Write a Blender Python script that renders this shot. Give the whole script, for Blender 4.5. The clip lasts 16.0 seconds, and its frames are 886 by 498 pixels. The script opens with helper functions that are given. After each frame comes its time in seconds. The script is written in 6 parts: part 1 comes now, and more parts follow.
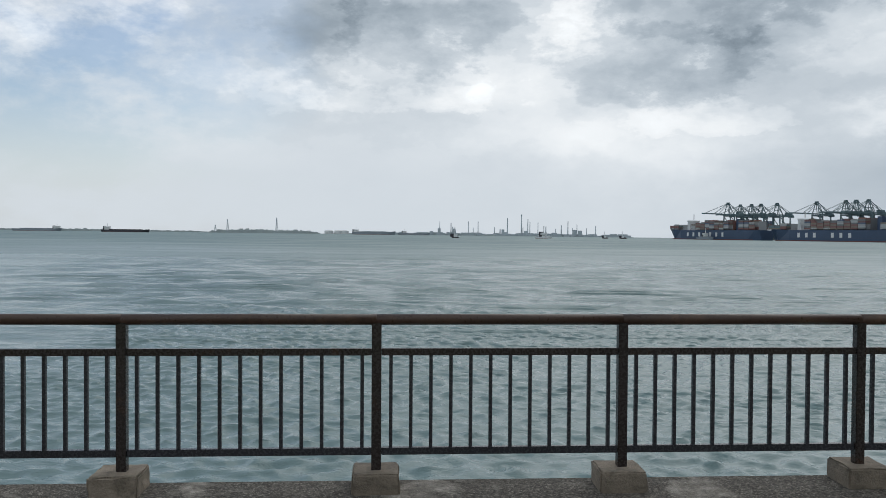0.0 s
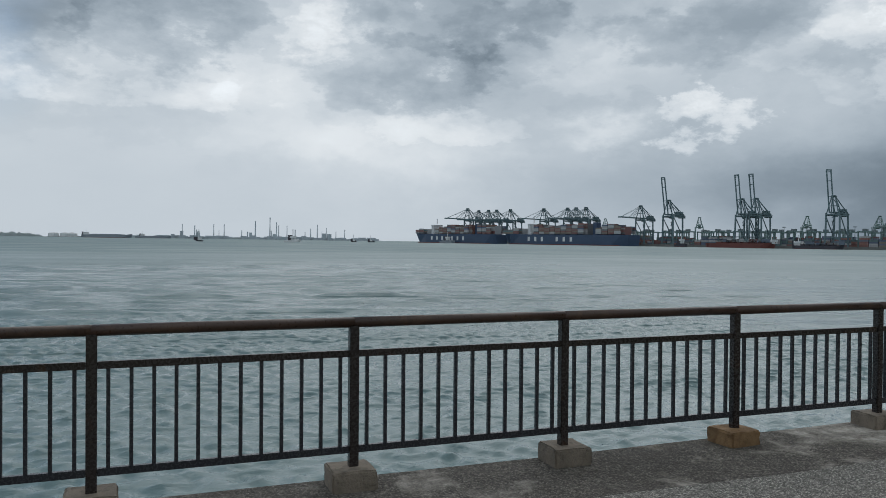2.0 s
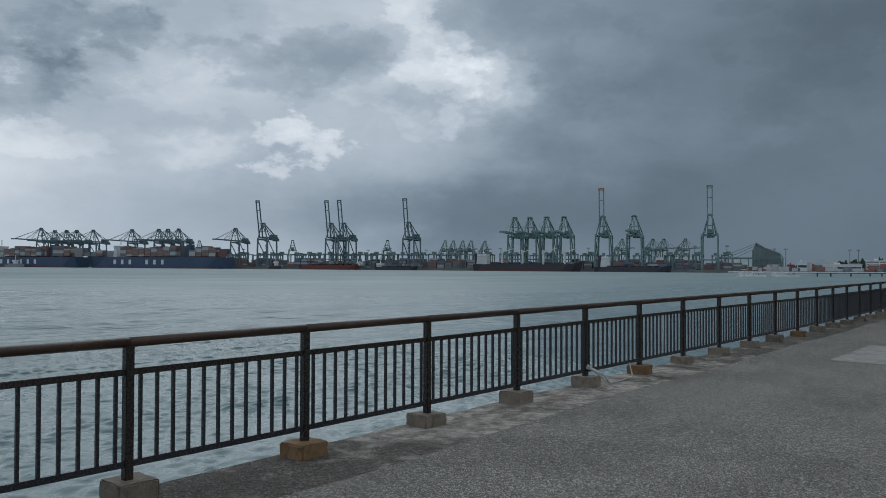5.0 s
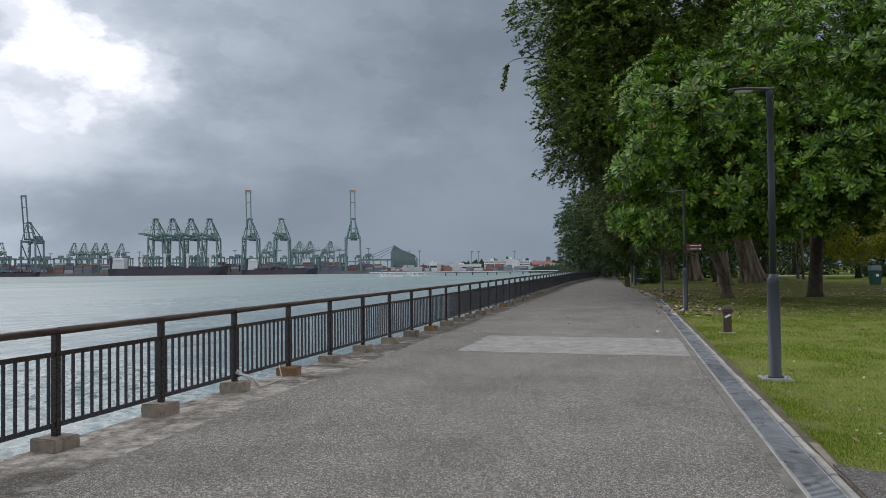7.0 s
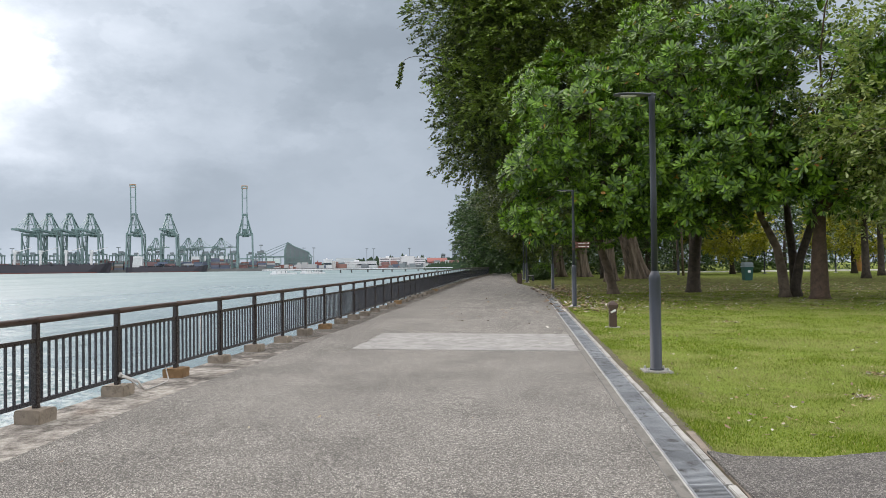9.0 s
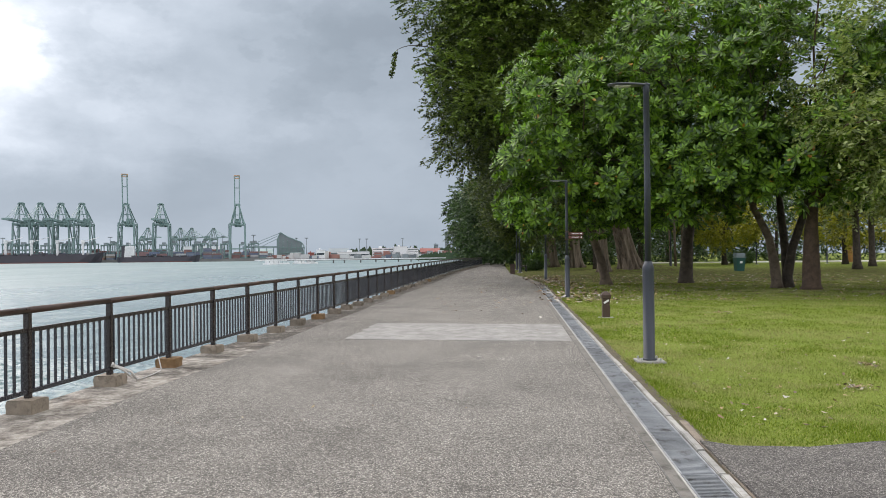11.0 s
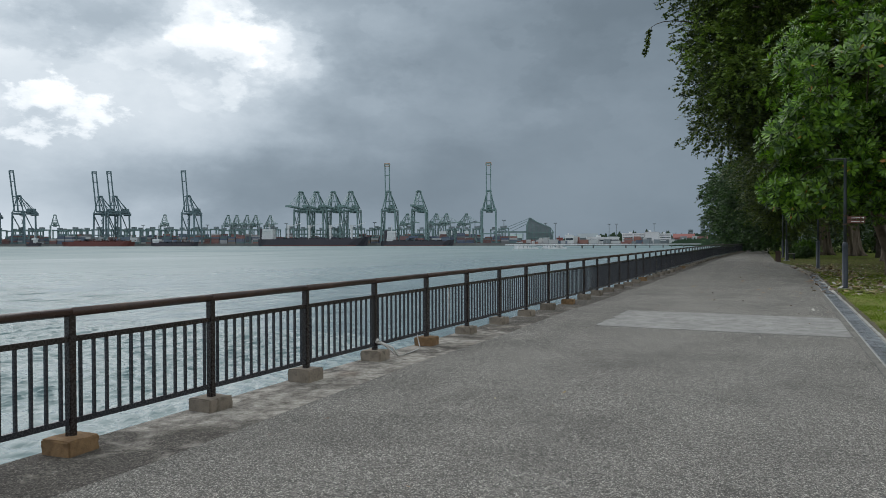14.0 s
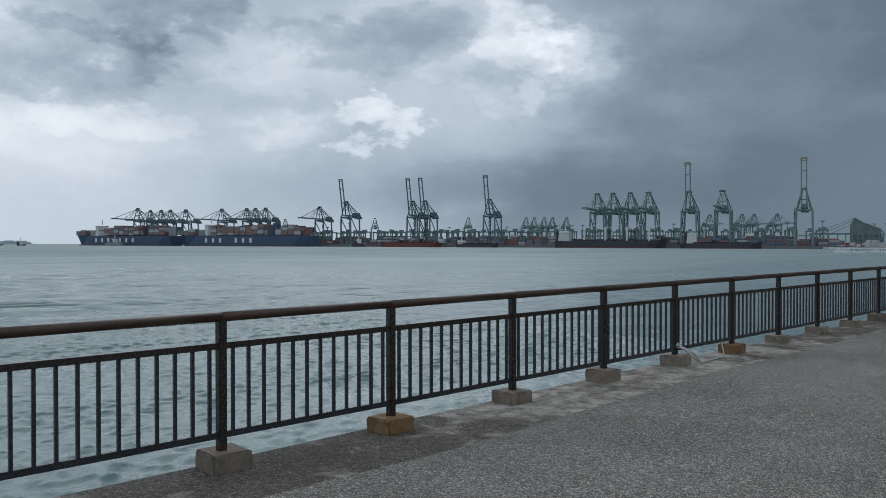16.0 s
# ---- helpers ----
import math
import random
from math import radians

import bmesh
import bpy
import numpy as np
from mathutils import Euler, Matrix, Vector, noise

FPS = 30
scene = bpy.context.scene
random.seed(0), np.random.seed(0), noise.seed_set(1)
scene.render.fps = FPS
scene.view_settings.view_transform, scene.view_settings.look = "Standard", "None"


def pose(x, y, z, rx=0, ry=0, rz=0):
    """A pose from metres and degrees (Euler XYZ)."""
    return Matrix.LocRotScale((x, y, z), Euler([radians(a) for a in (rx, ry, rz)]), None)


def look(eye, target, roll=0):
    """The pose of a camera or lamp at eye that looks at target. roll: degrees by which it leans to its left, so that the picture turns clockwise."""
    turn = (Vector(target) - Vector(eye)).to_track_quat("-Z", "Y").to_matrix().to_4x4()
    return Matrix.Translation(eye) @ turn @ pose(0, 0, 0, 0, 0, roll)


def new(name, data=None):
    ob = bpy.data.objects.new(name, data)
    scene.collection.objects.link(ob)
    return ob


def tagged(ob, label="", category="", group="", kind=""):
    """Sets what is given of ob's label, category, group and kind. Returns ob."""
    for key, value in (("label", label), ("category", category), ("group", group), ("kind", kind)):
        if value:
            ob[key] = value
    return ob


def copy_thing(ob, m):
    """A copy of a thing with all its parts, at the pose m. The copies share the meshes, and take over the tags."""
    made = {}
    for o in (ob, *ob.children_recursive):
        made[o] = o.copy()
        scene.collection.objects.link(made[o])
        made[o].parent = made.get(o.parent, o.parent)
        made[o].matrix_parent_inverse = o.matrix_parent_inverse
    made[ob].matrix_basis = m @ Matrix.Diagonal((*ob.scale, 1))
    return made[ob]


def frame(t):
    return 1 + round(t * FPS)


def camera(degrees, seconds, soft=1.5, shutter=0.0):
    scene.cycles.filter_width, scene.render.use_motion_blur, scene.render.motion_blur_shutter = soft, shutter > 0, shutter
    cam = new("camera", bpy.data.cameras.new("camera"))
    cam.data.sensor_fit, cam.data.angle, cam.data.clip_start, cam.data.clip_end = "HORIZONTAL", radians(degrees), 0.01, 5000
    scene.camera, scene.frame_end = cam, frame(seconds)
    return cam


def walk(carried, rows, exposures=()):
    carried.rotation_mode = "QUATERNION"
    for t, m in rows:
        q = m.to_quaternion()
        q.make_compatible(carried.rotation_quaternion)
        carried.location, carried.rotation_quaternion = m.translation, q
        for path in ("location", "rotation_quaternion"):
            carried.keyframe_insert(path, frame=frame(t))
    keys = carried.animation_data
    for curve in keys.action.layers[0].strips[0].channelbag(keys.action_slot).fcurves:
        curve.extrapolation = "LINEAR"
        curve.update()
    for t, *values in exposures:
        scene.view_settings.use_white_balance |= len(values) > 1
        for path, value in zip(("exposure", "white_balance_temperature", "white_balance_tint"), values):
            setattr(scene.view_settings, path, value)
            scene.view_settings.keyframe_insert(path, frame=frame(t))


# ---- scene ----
cam = camera(58.8, 16.0, 0.55)
PATH = [
    (0, (0.117, 0.365, 1.531), (0.231, 2.361, 1.494), 0.7),
    (0.5, (0.138, 0.362, 1.53), (0.378, 2.347, 1.491), 0.7),
    (1, (0.166, 0.347, 1.53), (0.559, 2.308, 1.496), 0.7),
    (1.5, (0.191, 0.344, 1.535), (0.752, 2.263, 1.504), 0.9),
    (2, (0.216, 0.323, 1.539), (0.945, 2.186, 1.519), 0.8),
    (2.5, (0.241, 0.3, 1.536), (1.139, 2.087, 1.533), 0.8),
    (3, (0.26, 0.277, 1.537), (1.322, 1.971, 1.552), 0.7),
    (5.5, (0.345, 0.179, 1.536), (2.0, 1.3, 1.593), 0.3),
    (6, (0.356, 0.166, 1.533), (2.133, 1.082, 1.601), 0.1),
    (6.5, (0.334, 0.21, 1.538), (2.212, 0.894, 1.607), -0.2),
    (7, (0.307, 0.212, 1.542), (2.243, 0.712, 1.596), -0.5),
    (7.5, (0.298, 0.201, 1.548), (2.258, 0.597, 1.604), -0.6),
    (8, (0.279, 0.19, 1.555), (2.251, 0.513, 1.619), -0.6),
    (8.5, (0.276, 0.19, 1.554), (2.256, 0.464, 1.621), -0.6),
    (9, (0.289, 0.195, 1.552), (2.274, 0.434, 1.596), -0.6),
    (9.5, (0.295, 0.202, 1.552), (2.283, 0.423, 1.584), -0.6),
    (12, (0.329, 0.222, 1.544), (2.315, 0.466, 1.54), -0.5),
    (12.5, (0.349, 0.237, 1.543), (2.317, 0.595, 1.536), -0.5),
    (13, (0.373, 0.249, 1.545), (2.31, 0.748, 1.537), -0.4),
    (13.5, (0.397, 0.267, 1.547), (2.287, 0.923, 1.539), -0.2),
    (14, (0.407, 0.274, 1.54), (2.229, 1.098, 1.525), -0.1),
    (14.5, (0.397, 0.265, 1.537), (2.134, 1.255, 1.515), 0.0),
    (15, (0.398, 0.271, 1.537), (2.033, 1.422, 1.51), 0.1),
    (15.5, (0.376, 0.261, 1.531), (1.9, 1.557, 1.518), 0.2),
    (16, (0.365, 0.277, 1.524), (1.763, 1.707, 1.513), 0.2),
]
EXPOSURES = [
    (0, -0.48, 6400, 10), (1.5, -0.68, 6300, 10), (2.5, -0.72, 6200, 7), (3, -0.86, 6150, 6), (5.5, -0.8, 6000, 10), (6, -0.6, 6130, 11), (6.5, -0.33, 6250, 13), (7, -0.03, 6500, 16),
    (7.5, 0.27, 6650, 17), (8, 0.48, 6800, 17), (9, 0.75, 6850, 17), (9.5, 0.75, 6850, 17), (12, 0.6, 6850, 17), (12.5, 0.42, 6800, 17), (13, 0.2, 6700, 17),
    (13.5, 0.03, 6600, 14), (14, -0.2, 6400, 10), (14.5, -0.4, 6200, 10), (15, -0.57, 6120, 10), (15.5, -0.54, 6080, 10), (16, -0.63, 6030, 10)
]
walk(cam, [(t, look(eye, target, roll)) for t, eye, target, roll in PATH], EXPOSURES)

# ---------- helpers of this scene ----------
class Net:
    """Small wrapper to write node trees in one line each."""

    def __init__(self, tree):
        self.t = tree

    def add(self, kind, ins=None, **attrs):
        n = self.t.nodes.new(kind)
        if "operation" in attrs:
            n.operation = attrs["operation"]
        if "data_type" in attrs:
            n.data_type, n.blend_type = attrs["data_type"], attrs["blend_type"]
        if "sky_type" in attrs:
            n.sky_type, n.sun_disc = attrs["sky_type"], False
            n.sun_elevation, n.sun_rotation = attrs["sun_elevation"], attrs["sun_rotation"]
        for k, v in (ins or {}).items():
            self.put(n.inputs[k], v)
        return n

    def put(self, sock, v):
        if isinstance(v, bpy.types.NodeSocket):
            self.t.links.new(v, sock)
        elif isinstance(v, bpy.types.Node):
            self.t.links.new(v.outputs[0], sock)
        else:
            sock.default_value = v

    def m(self, op, a, b=0.0, c=None):
        ins = {0: a, 1: b}
        if c is not None:
            ins[2] = c
        return self.add("ShaderNodeMath", ins, operation=op).outputs[0]

    def noise(self, vec, scale, detail=4.0, rough=0.55, dist=0.0):
        ins = {"Scale": scale, "Detail": detail, "Roughness": rough, "Distortion": dist}
        if vec is not None:
            ins["Vector"] = vec
        return self.add("ShaderNodeTexNoise", ins).outputs["Fac"]

    def ramp(self, fac, stops, mode="LINEAR"):
        n = self.add("ShaderNodeValToRGB", {"Fac": fac})
        r = n.color_ramp
        r.interpolation = mode
        while len(r.elements) < len(stops):
            r.elements.new(0.5)
        for e, (p, c) in zip(r.elements, stops):
            e.position = p
            e.color = (c, c, c, 1) if isinstance(c, (int, float)) else (*c, 1)
        return n.outputs["Color"]

    def mix(self, fac, a, b, mode="MIX"):
        n = self.add("ShaderNodeMix", data_type="RGBA", blend_type=mode)
        self.put(n.inputs[0], fac)
        for i, v in ((6, a), (7, b)):
            self.put(n.inputs[i], (*v, 1) if isinstance(v, tuple) and len(v) == 3 else v)
        return n.outputs[2]


# ---------- sky ----------
SUN_AZ, SUN_EL = 52.0, 44.0
world = bpy.data.worlds.new("overcast_sky")
scene.world = world
world.use_nodes = True
w = Net(world.node_tree)
way = w.add("ShaderNodeTexCoord").outputs["Generated"]
sep = w.add("ShaderNodeSeparateXYZ", {0: way})
plane = w.add("ShaderNodeVectorMath", {0: way, 1: (1.0, 1.0, 1.9)}, operation="MULTIPLY").outputs[0]
# uneven cloud edges: the cloud masses are bent by noise
n1 = w.noise(plane, 5.5, 7.0, 0.6)
n2 = w.noise(w.add("ShaderNodeVectorMath", {0: plane, 1: (7.3, 2.1, 4.0)}, operation="ADD").outputs[0], 6.0, 7.0, 0.6)
deg = 180 / math.pi
el = w.m("MULTIPLY", w.m("ARCSINE", sep.outputs["Z"]), deg)
az = w.m("MULTIPLY", w.m("ARCTAN2", sep.outputs["Y"], sep.outputs["X"]), deg)
azw = w.m("ADD", az, w.m("MULTIPLY", w.m("SUBTRACT", n1, 0.5), 16.0))
elw = w.m("ADD", el, w.m("MULTIPLY", w.m("SUBTRACT", n2, 0.5), 8.0))
tone = w.ramp(w.m("DIVIDE", w.m("ADD", azw, 180.0), 360.0), [
    (0.0, 0.95), (0.16, 0.95), (0.30, 0.75), (0.45, 0.33), (0.5, 0.27), (0.565, 0.35), (0.62, 0.74), (0.665, 0.88), (0.705, 0.97), (0.75, 0.98), (0.82, 1.0), (1.0, 0.95)])
CLOUDS = [  # soft masses: bearing, height, half widths, brightness
    (46, 14.0, 9.0, 6.5, 0.14), (23, 16.0, 9.0, 5.0, 0.07), (40.5, 18.0, 4.6, 4.6, 0.14), (37, 12.3, 4.0, 2.2, 0.2), (57.5, 8.2, 3.0, 0.9, 0.3), (60, 12.6, 4.0, 1.8, 0.18),
    (68, 11.2, 8.0, 3.0, -0.14), (97, 14.0, 6.0, 1.9, -0.2), (90, 15.3, 4.0, 1.5, -0.2), (84, 11.0, 4.0, 1.2, 0.2),
    (75, 6.5, 8.0, 1.6, 0.14), (74, 10.0, 10.0, 7.0, 0.19), (58, 6.0, 8.0, 3.0, 0.06), (42, 3.8, 13.0, 3.2, -0.27), (30, 5.0, 14.0, 3.5, -0.04), (10, 4.5, 16.0, 4.0, 0.06), (27, 12.5, 6.0, 1.9, -0.07), (18, 15.5, 7.0, 1.8, -0.05), (61, 4.6, 7.0, 3.0, -0.1), (20, 9.0, 8.0, 1.4, 0.05), (72, 16.5, 6.0, 2.0, -0.12), (104, 8.0, 7.0, 3.0, 0.06)]
PUFFS = [  # cumulus with sharp edges
    (51.8, 9.2, 3.0, 1.45, 0.44), (40.2, 15.5, 2.7, 4.6, 0.29), (37.6, 13.4, 2.2, 1.8, 0.14), (44.5, 12.2, 2.6, 1.6, 0.12), (36.5, 13.2, 3.4, 2.4, 0.13), (63.5, 17.8, 2.2, 1.8, 0.25), (70.5, 11.6, 7.0, 2.5, -0.26), (63, 13.6, 5.0, 3.0, -0.16),
    (50, 14.6, 6.0, 2.6, -0.24), (57, 17.5, 4.0, 2.0, -0.12), (87, 14.2, 6.0, 2.4, -0.27), (97, 14.6, 4.5, 2.4, -0.22), (69, 15.8, 8.0, 2.8, -0.24), (85, 10.4, 5.0, 1.1, 0.17), (95.5, 10.6, 4.5, 1.0, 0.15), (110, 14.5, 4.5, 2.0, 0.2), (78, 14.6, 2.2, 2.4, 0.26), (68, 8.2, 4.5, 0.9, 0.16), (101, 10.2, 4.4, 1.5, 0.17), (114, 12.5, 6.0, 2.2, 0.22)]
for a0, e0, sa, se, amp in CLOUDS:
    da = w.m("DIVIDE", w.m("SUBTRACT", azw, a0), sa)
    de = w.m("DIVIDE", w.m("SUBTRACT", elw, e0), se)
    q = w.m("ADD", w.m("MULTIPLY", da, da), w.m("MULTIPLY", de, de))
    tone = w.m("ADD", tone, w.m("MULTIPLY", w.m("POWER", 2.718, w.m("MULTIPLY", q, -1.0)), amp))
fine = w.noise(plane, 6.5, 9.0, 0.58)
edge = w.m("SUBTRACT", w.noise(plane, 15.0, 9.0, 0.62), 0.5)
for a0, e0, sa, se, amp in PUFFS:
    da = w.m("DIVIDE", w.m("SUBTRACT", azw, a0), sa)
    de = w.m("DIVIDE", w.m("SUBTRACT", elw, e0), se)
    q = w.m("ADD", w.m("MULTIPLY", da, da), w.m("MULTIPLY", de, de))
    body = w.m("MULTIPLY", w.m("MULTIPLY_ADD", edge, 4.0, 1.0), w.m("POWER", 2.718, w.m("MULTIPLY", q, -1.0)))
    tone = w.m("MULTIPLY_ADD", w.ramp(body, [(0.26, 0.0), (0.42, 0.55), (1.0, 1.0)]), amp, tone)
puff = w.ramp(fine, [(0.36, 0.0), (0.47, 0.33), (0.525, 0.7), (0.66, 1.0)], "EASE")
wisp = w.m("MULTIPLY_ADD", w.m("SUBTRACT", puff, 0.5), w.ramp(w.m("DIVIDE", el, 14.0), [(0.3, 0.03), (0.85, 0.24)]), 1.0)
calm = w.ramp(w.m("DIVIDE", w.m("ADD", az, 180.0), 360.0), [(0.58, 0.85), (0.64, 1.0)])
wisp = w.m("MULTIPLY_ADD", w.m("SUBTRACT", wisp, 1.0), calm, 1.0)
tone = w.m("MULTIPLY", w.m("MAXIMUM", tone, 0.12), wisp)
# the sky brightens towards the zenith, as under any cloud sheet
zen = w.ramp(w.m("DIVIDE", el, 90.0), [(0.24, 0.0), (0.55, 1.0)], "EASE")
tone = w.add("ShaderNodeMix", {0: zen, 2: tone, 3: 1.03}).outputs[0]
cloud = w.mix(w.m("MULTIPLY", tone, 0.8), (0.635, 0.87, 1.09), (0.97, 1.0, 1.015))
cloud = w.mix(1.0, cloud, w.add("ShaderNodeCombineXYZ", {0: tone, 1: tone, 2: tone}).outputs[0], "MULTIPLY")
nish = w.add("ShaderNodeTexSky", sky_type="NISHITA", sun_elevation=radians(SUN_EL), sun_rotation=radians(90 - SUN_AZ))
blue = w.mix(1.0, nish.outputs[0], (0.15, 0.15, 0.15), "MULTIPLY")
gap = w.m("MULTIPLY", w.ramp(w.m("DIVIDE", w.m("ADD", azw, 180.0), 360.0), [(0.765, 0.0), (0.80, 1.0)]), w.ramp(fine, [(0.42, 0.85), (0.60, 0.15)]))
gap = w.m("MULTIPLY", gap, w.ramp(w.m("DIVIDE", el, 12.0), [(0.2, 0.15), (0.75, 1.0)]))
w.put(w.t.nodes["Background"].inputs[0], w.mix(gap, cloud, blue))
w.t.nodes["Background"].inputs[1].default_value = 1.0

sun = new("sun", bpy.data.lights.new("sun", "SUN"))
sun.data.energy, sun.data.angle, sun.data.color = 0.9, radians(60), (1.0, 0.96, 0.9)
sa, se = radians(SUN_AZ), radians(SUN_EL)
sun.matrix_world = look((60 * math.cos(se) * math.cos(sa), 60 * math.cos(se) * math.sin(sa), 60 * math.sin(se)), (0, 0, 0))


# ---------- materials ----------
def material(name, color, rough=0.6, metal=0.0, spread=0.25, scale=3.0, grain=60.0, bump=0.1, dirt=None, dirt_at=(0.52, 0.68), obj=False, ior=1.45, vary=0.0, island=0.0):
    """Painted, stone or metal surface: colour with patches and grain, optional dirt, and fine relief."""
    m = bpy.data.materials.new(name)
    m.use_nodes = True
    k = Net(m.node_tree)
    b = k.t.nodes["Principled BSDF"]
    tc = k.add("ShaderNodeTexCoord").outputs["Object"] if obj else k.add("ShaderNodeNewGeometry").outputs["Position"]
    big = k.noise(tc, scale, 5.0, 0.6)
    small = k.noise(tc, grain, 3.0, 0.6)
    lo = tuple(c * (1 - spread) for c in color)
    hi = tuple(min(1, c * (1 + spread)) for c in color)
    c = k.mix(k.ramp(big, [(0.3, 0.0), (0.7, 1.0)]), lo, hi)
    c = k.mix(0.35, c, k.mix(small, tuple(x * 0.45 for x in color), tuple(min(1, x * 1.5) for x in color)))
    if dirt:
        stain = k.noise(tc, scale * 1.7, 6.0, 0.68, 0.4)
        c = k.mix(k.ramp(stain, [(dirt_at[0], 0.0), (dirt_at[1], 0.85)]), c, dirt)
    if vary:
        rnd = k.add("ShaderNodeObjectInfo").outputs["Random"]
        c = k.mix(1.0, c, k.ramp(rnd, [(0.0, 1 - vary), (1.0, 1.0)]), "MULTIPLY")
    if island:
        rnd = k.add("ShaderNodeNewGeometry").outputs["Random Per Island"]
        c = k.mix(1.0, c, k.ramp(rnd, [(0.0, 1 - island), (1.0, 1.0)]), "MULTIPLY")
    k.put(b.inputs["Base Color"], c)
    k.put(b.inputs["Roughness"], k.ramp(small, [(0.3, max(0.02, rough - 0.1)), (0.7, min(1, rough + 0.1))]))
    b.inputs["Metallic"].default_value = metal
    b.inputs["IOR"].default_value = ior
    if bump:
        k.put(b.inputs["Normal"], k.add("ShaderNodeBump", {"Strength": bump, "Distance": 0.02, "Height": small}))
    return m


def palette(name, colors, rough=0.55):
    """Pieces of many colours in one mesh, a colour for each piece."""
    m = bpy.data.materials.new(name)
    m.use_nodes = True
    k = Net(m.node_tree)
    rnd = k.add("ShaderNodeNewGeometry").outputs["Random Per Island"]
    c = k.ramp(rnd, [(i / len(colors), col) for i, col in enumerate(colors)], "CONSTANT")
    pos = k.add("ShaderNodeNewGeometry").outputs["Position"]
    c = k.mix(0.25, c, k.mix(k.noise(pos, 9.0), (0.04, 0.035, 0.03), (0.5, 0.5, 0.48)))
    k.put(k.t.nodes["Principled BSDF"].inputs["Base Color"], c)
    k.t.nodes["Principled BSDF"].inputs["Roughness"].default_value = rough
    return m


def leaf_material(name, dark, mid, light, odd=None, gloss=0.35, through_light=0.3):
    m = bpy.data.materials.new(name)
    m.use_nodes = True
    k = Net(m.node_tree)
    b = k.t.nodes["Principled BSDF"]
    geo = k.add("ShaderNodeNewGeometry")
    stops = [(0.0, dark), (0.35, mid), (0.8, light)]
    if odd:
        stops += [(0.992, light), (0.996, odd)]
    c = k.ramp(geo.outputs["Random Per Island"], stops)
    patch = k.noise(geo.outputs["Position"], 0.55, 3.0)
    c = k.mix(1.0, c, k.ramp(patch, [(0.3, 0.6), (0.7, 1.25)]), "MULTIPLY")
    shoot = k.noise(geo.outputs["Position"], 1.9, 2.0)
    c = k.mix(k.ramp(shoot, [(0.55, 0.0), (0.68, 0.55)]), c, tuple(min(1.0, v * 1.45) for v in light))
    k.put(b.inputs["Base Color"], c)
    b.inputs["Roughness"].default_value = gloss
    tr = k.add("ShaderNodeBsdfTranslucent", {"Color": k.mix(1.0, c, (1.1, 1.3, 0.6), "MULTIPLY")})
    out = k.t.nodes["Material Output"]
    mixed = k.add("ShaderNodeMixShader", {0: through_light, 1: b.outputs[0], 2: tr.outputs[0]})
    k.put(out.inputs["Surface"], mixed.outputs[0])
    return m


def grass_material():
    """Mown blades, fresh green in places and dry straw in others."""
    m = bpy.data.materials.new("mown_grass_blades")
    m.use_nodes = True
    k = Net(m.node_tree)
    b = k.t.nodes["Principled BSDF"]
    geo = k.add("ShaderNodeNewGeometry")
    c = k.ramp(geo.outputs["Random Per Island"], [(0.0, (0.11, 0.17, 0.014)), (0.5, (0.175, 0.245, 0.022)), (0.9, (0.25, 0.32, 0.04)), (0.97, (0.46, 0.4, 0.18))])
    dry = k.m("MULTIPLY_ADD", k.noise(geo.outputs["Position"], 0.5, 6.0, 0.62, 0.6), 1.0, k.m("MULTIPLY", k.m("SUBTRACT", geo.outputs["Random Per Island"], 0.5), 0.12))
    c = k.mix(k.ramp(dry, [(0.45, 0.0), (0.6, 0.8)]), c, (0.4, 0.385, 0.16))
    c = k.mix(k.ramp(k.noise(geo.outputs["Position"], 1.4, 5.0, 0.6), [(0.56, 0.0), (0.7, 0.5)]), c, (0.09, 0.165, 0.012))
    k.put(b.inputs["Base Color"], c)
    b.inputs["Roughness"].default_value = 0.7
    b.inputs["Specular IOR Level"].default_value = 0.12
    tr = k.add("ShaderNodeBsdfTranslucent", {"Color": c})
    mixed = k.add("ShaderNodeMixShader", {0: 0.3, 1: b.outputs[0], 2: tr.outputs[0]})
    k.put(k.t.nodes["Material Output"].inputs["Surface"], mixed.outputs[0])
    return m


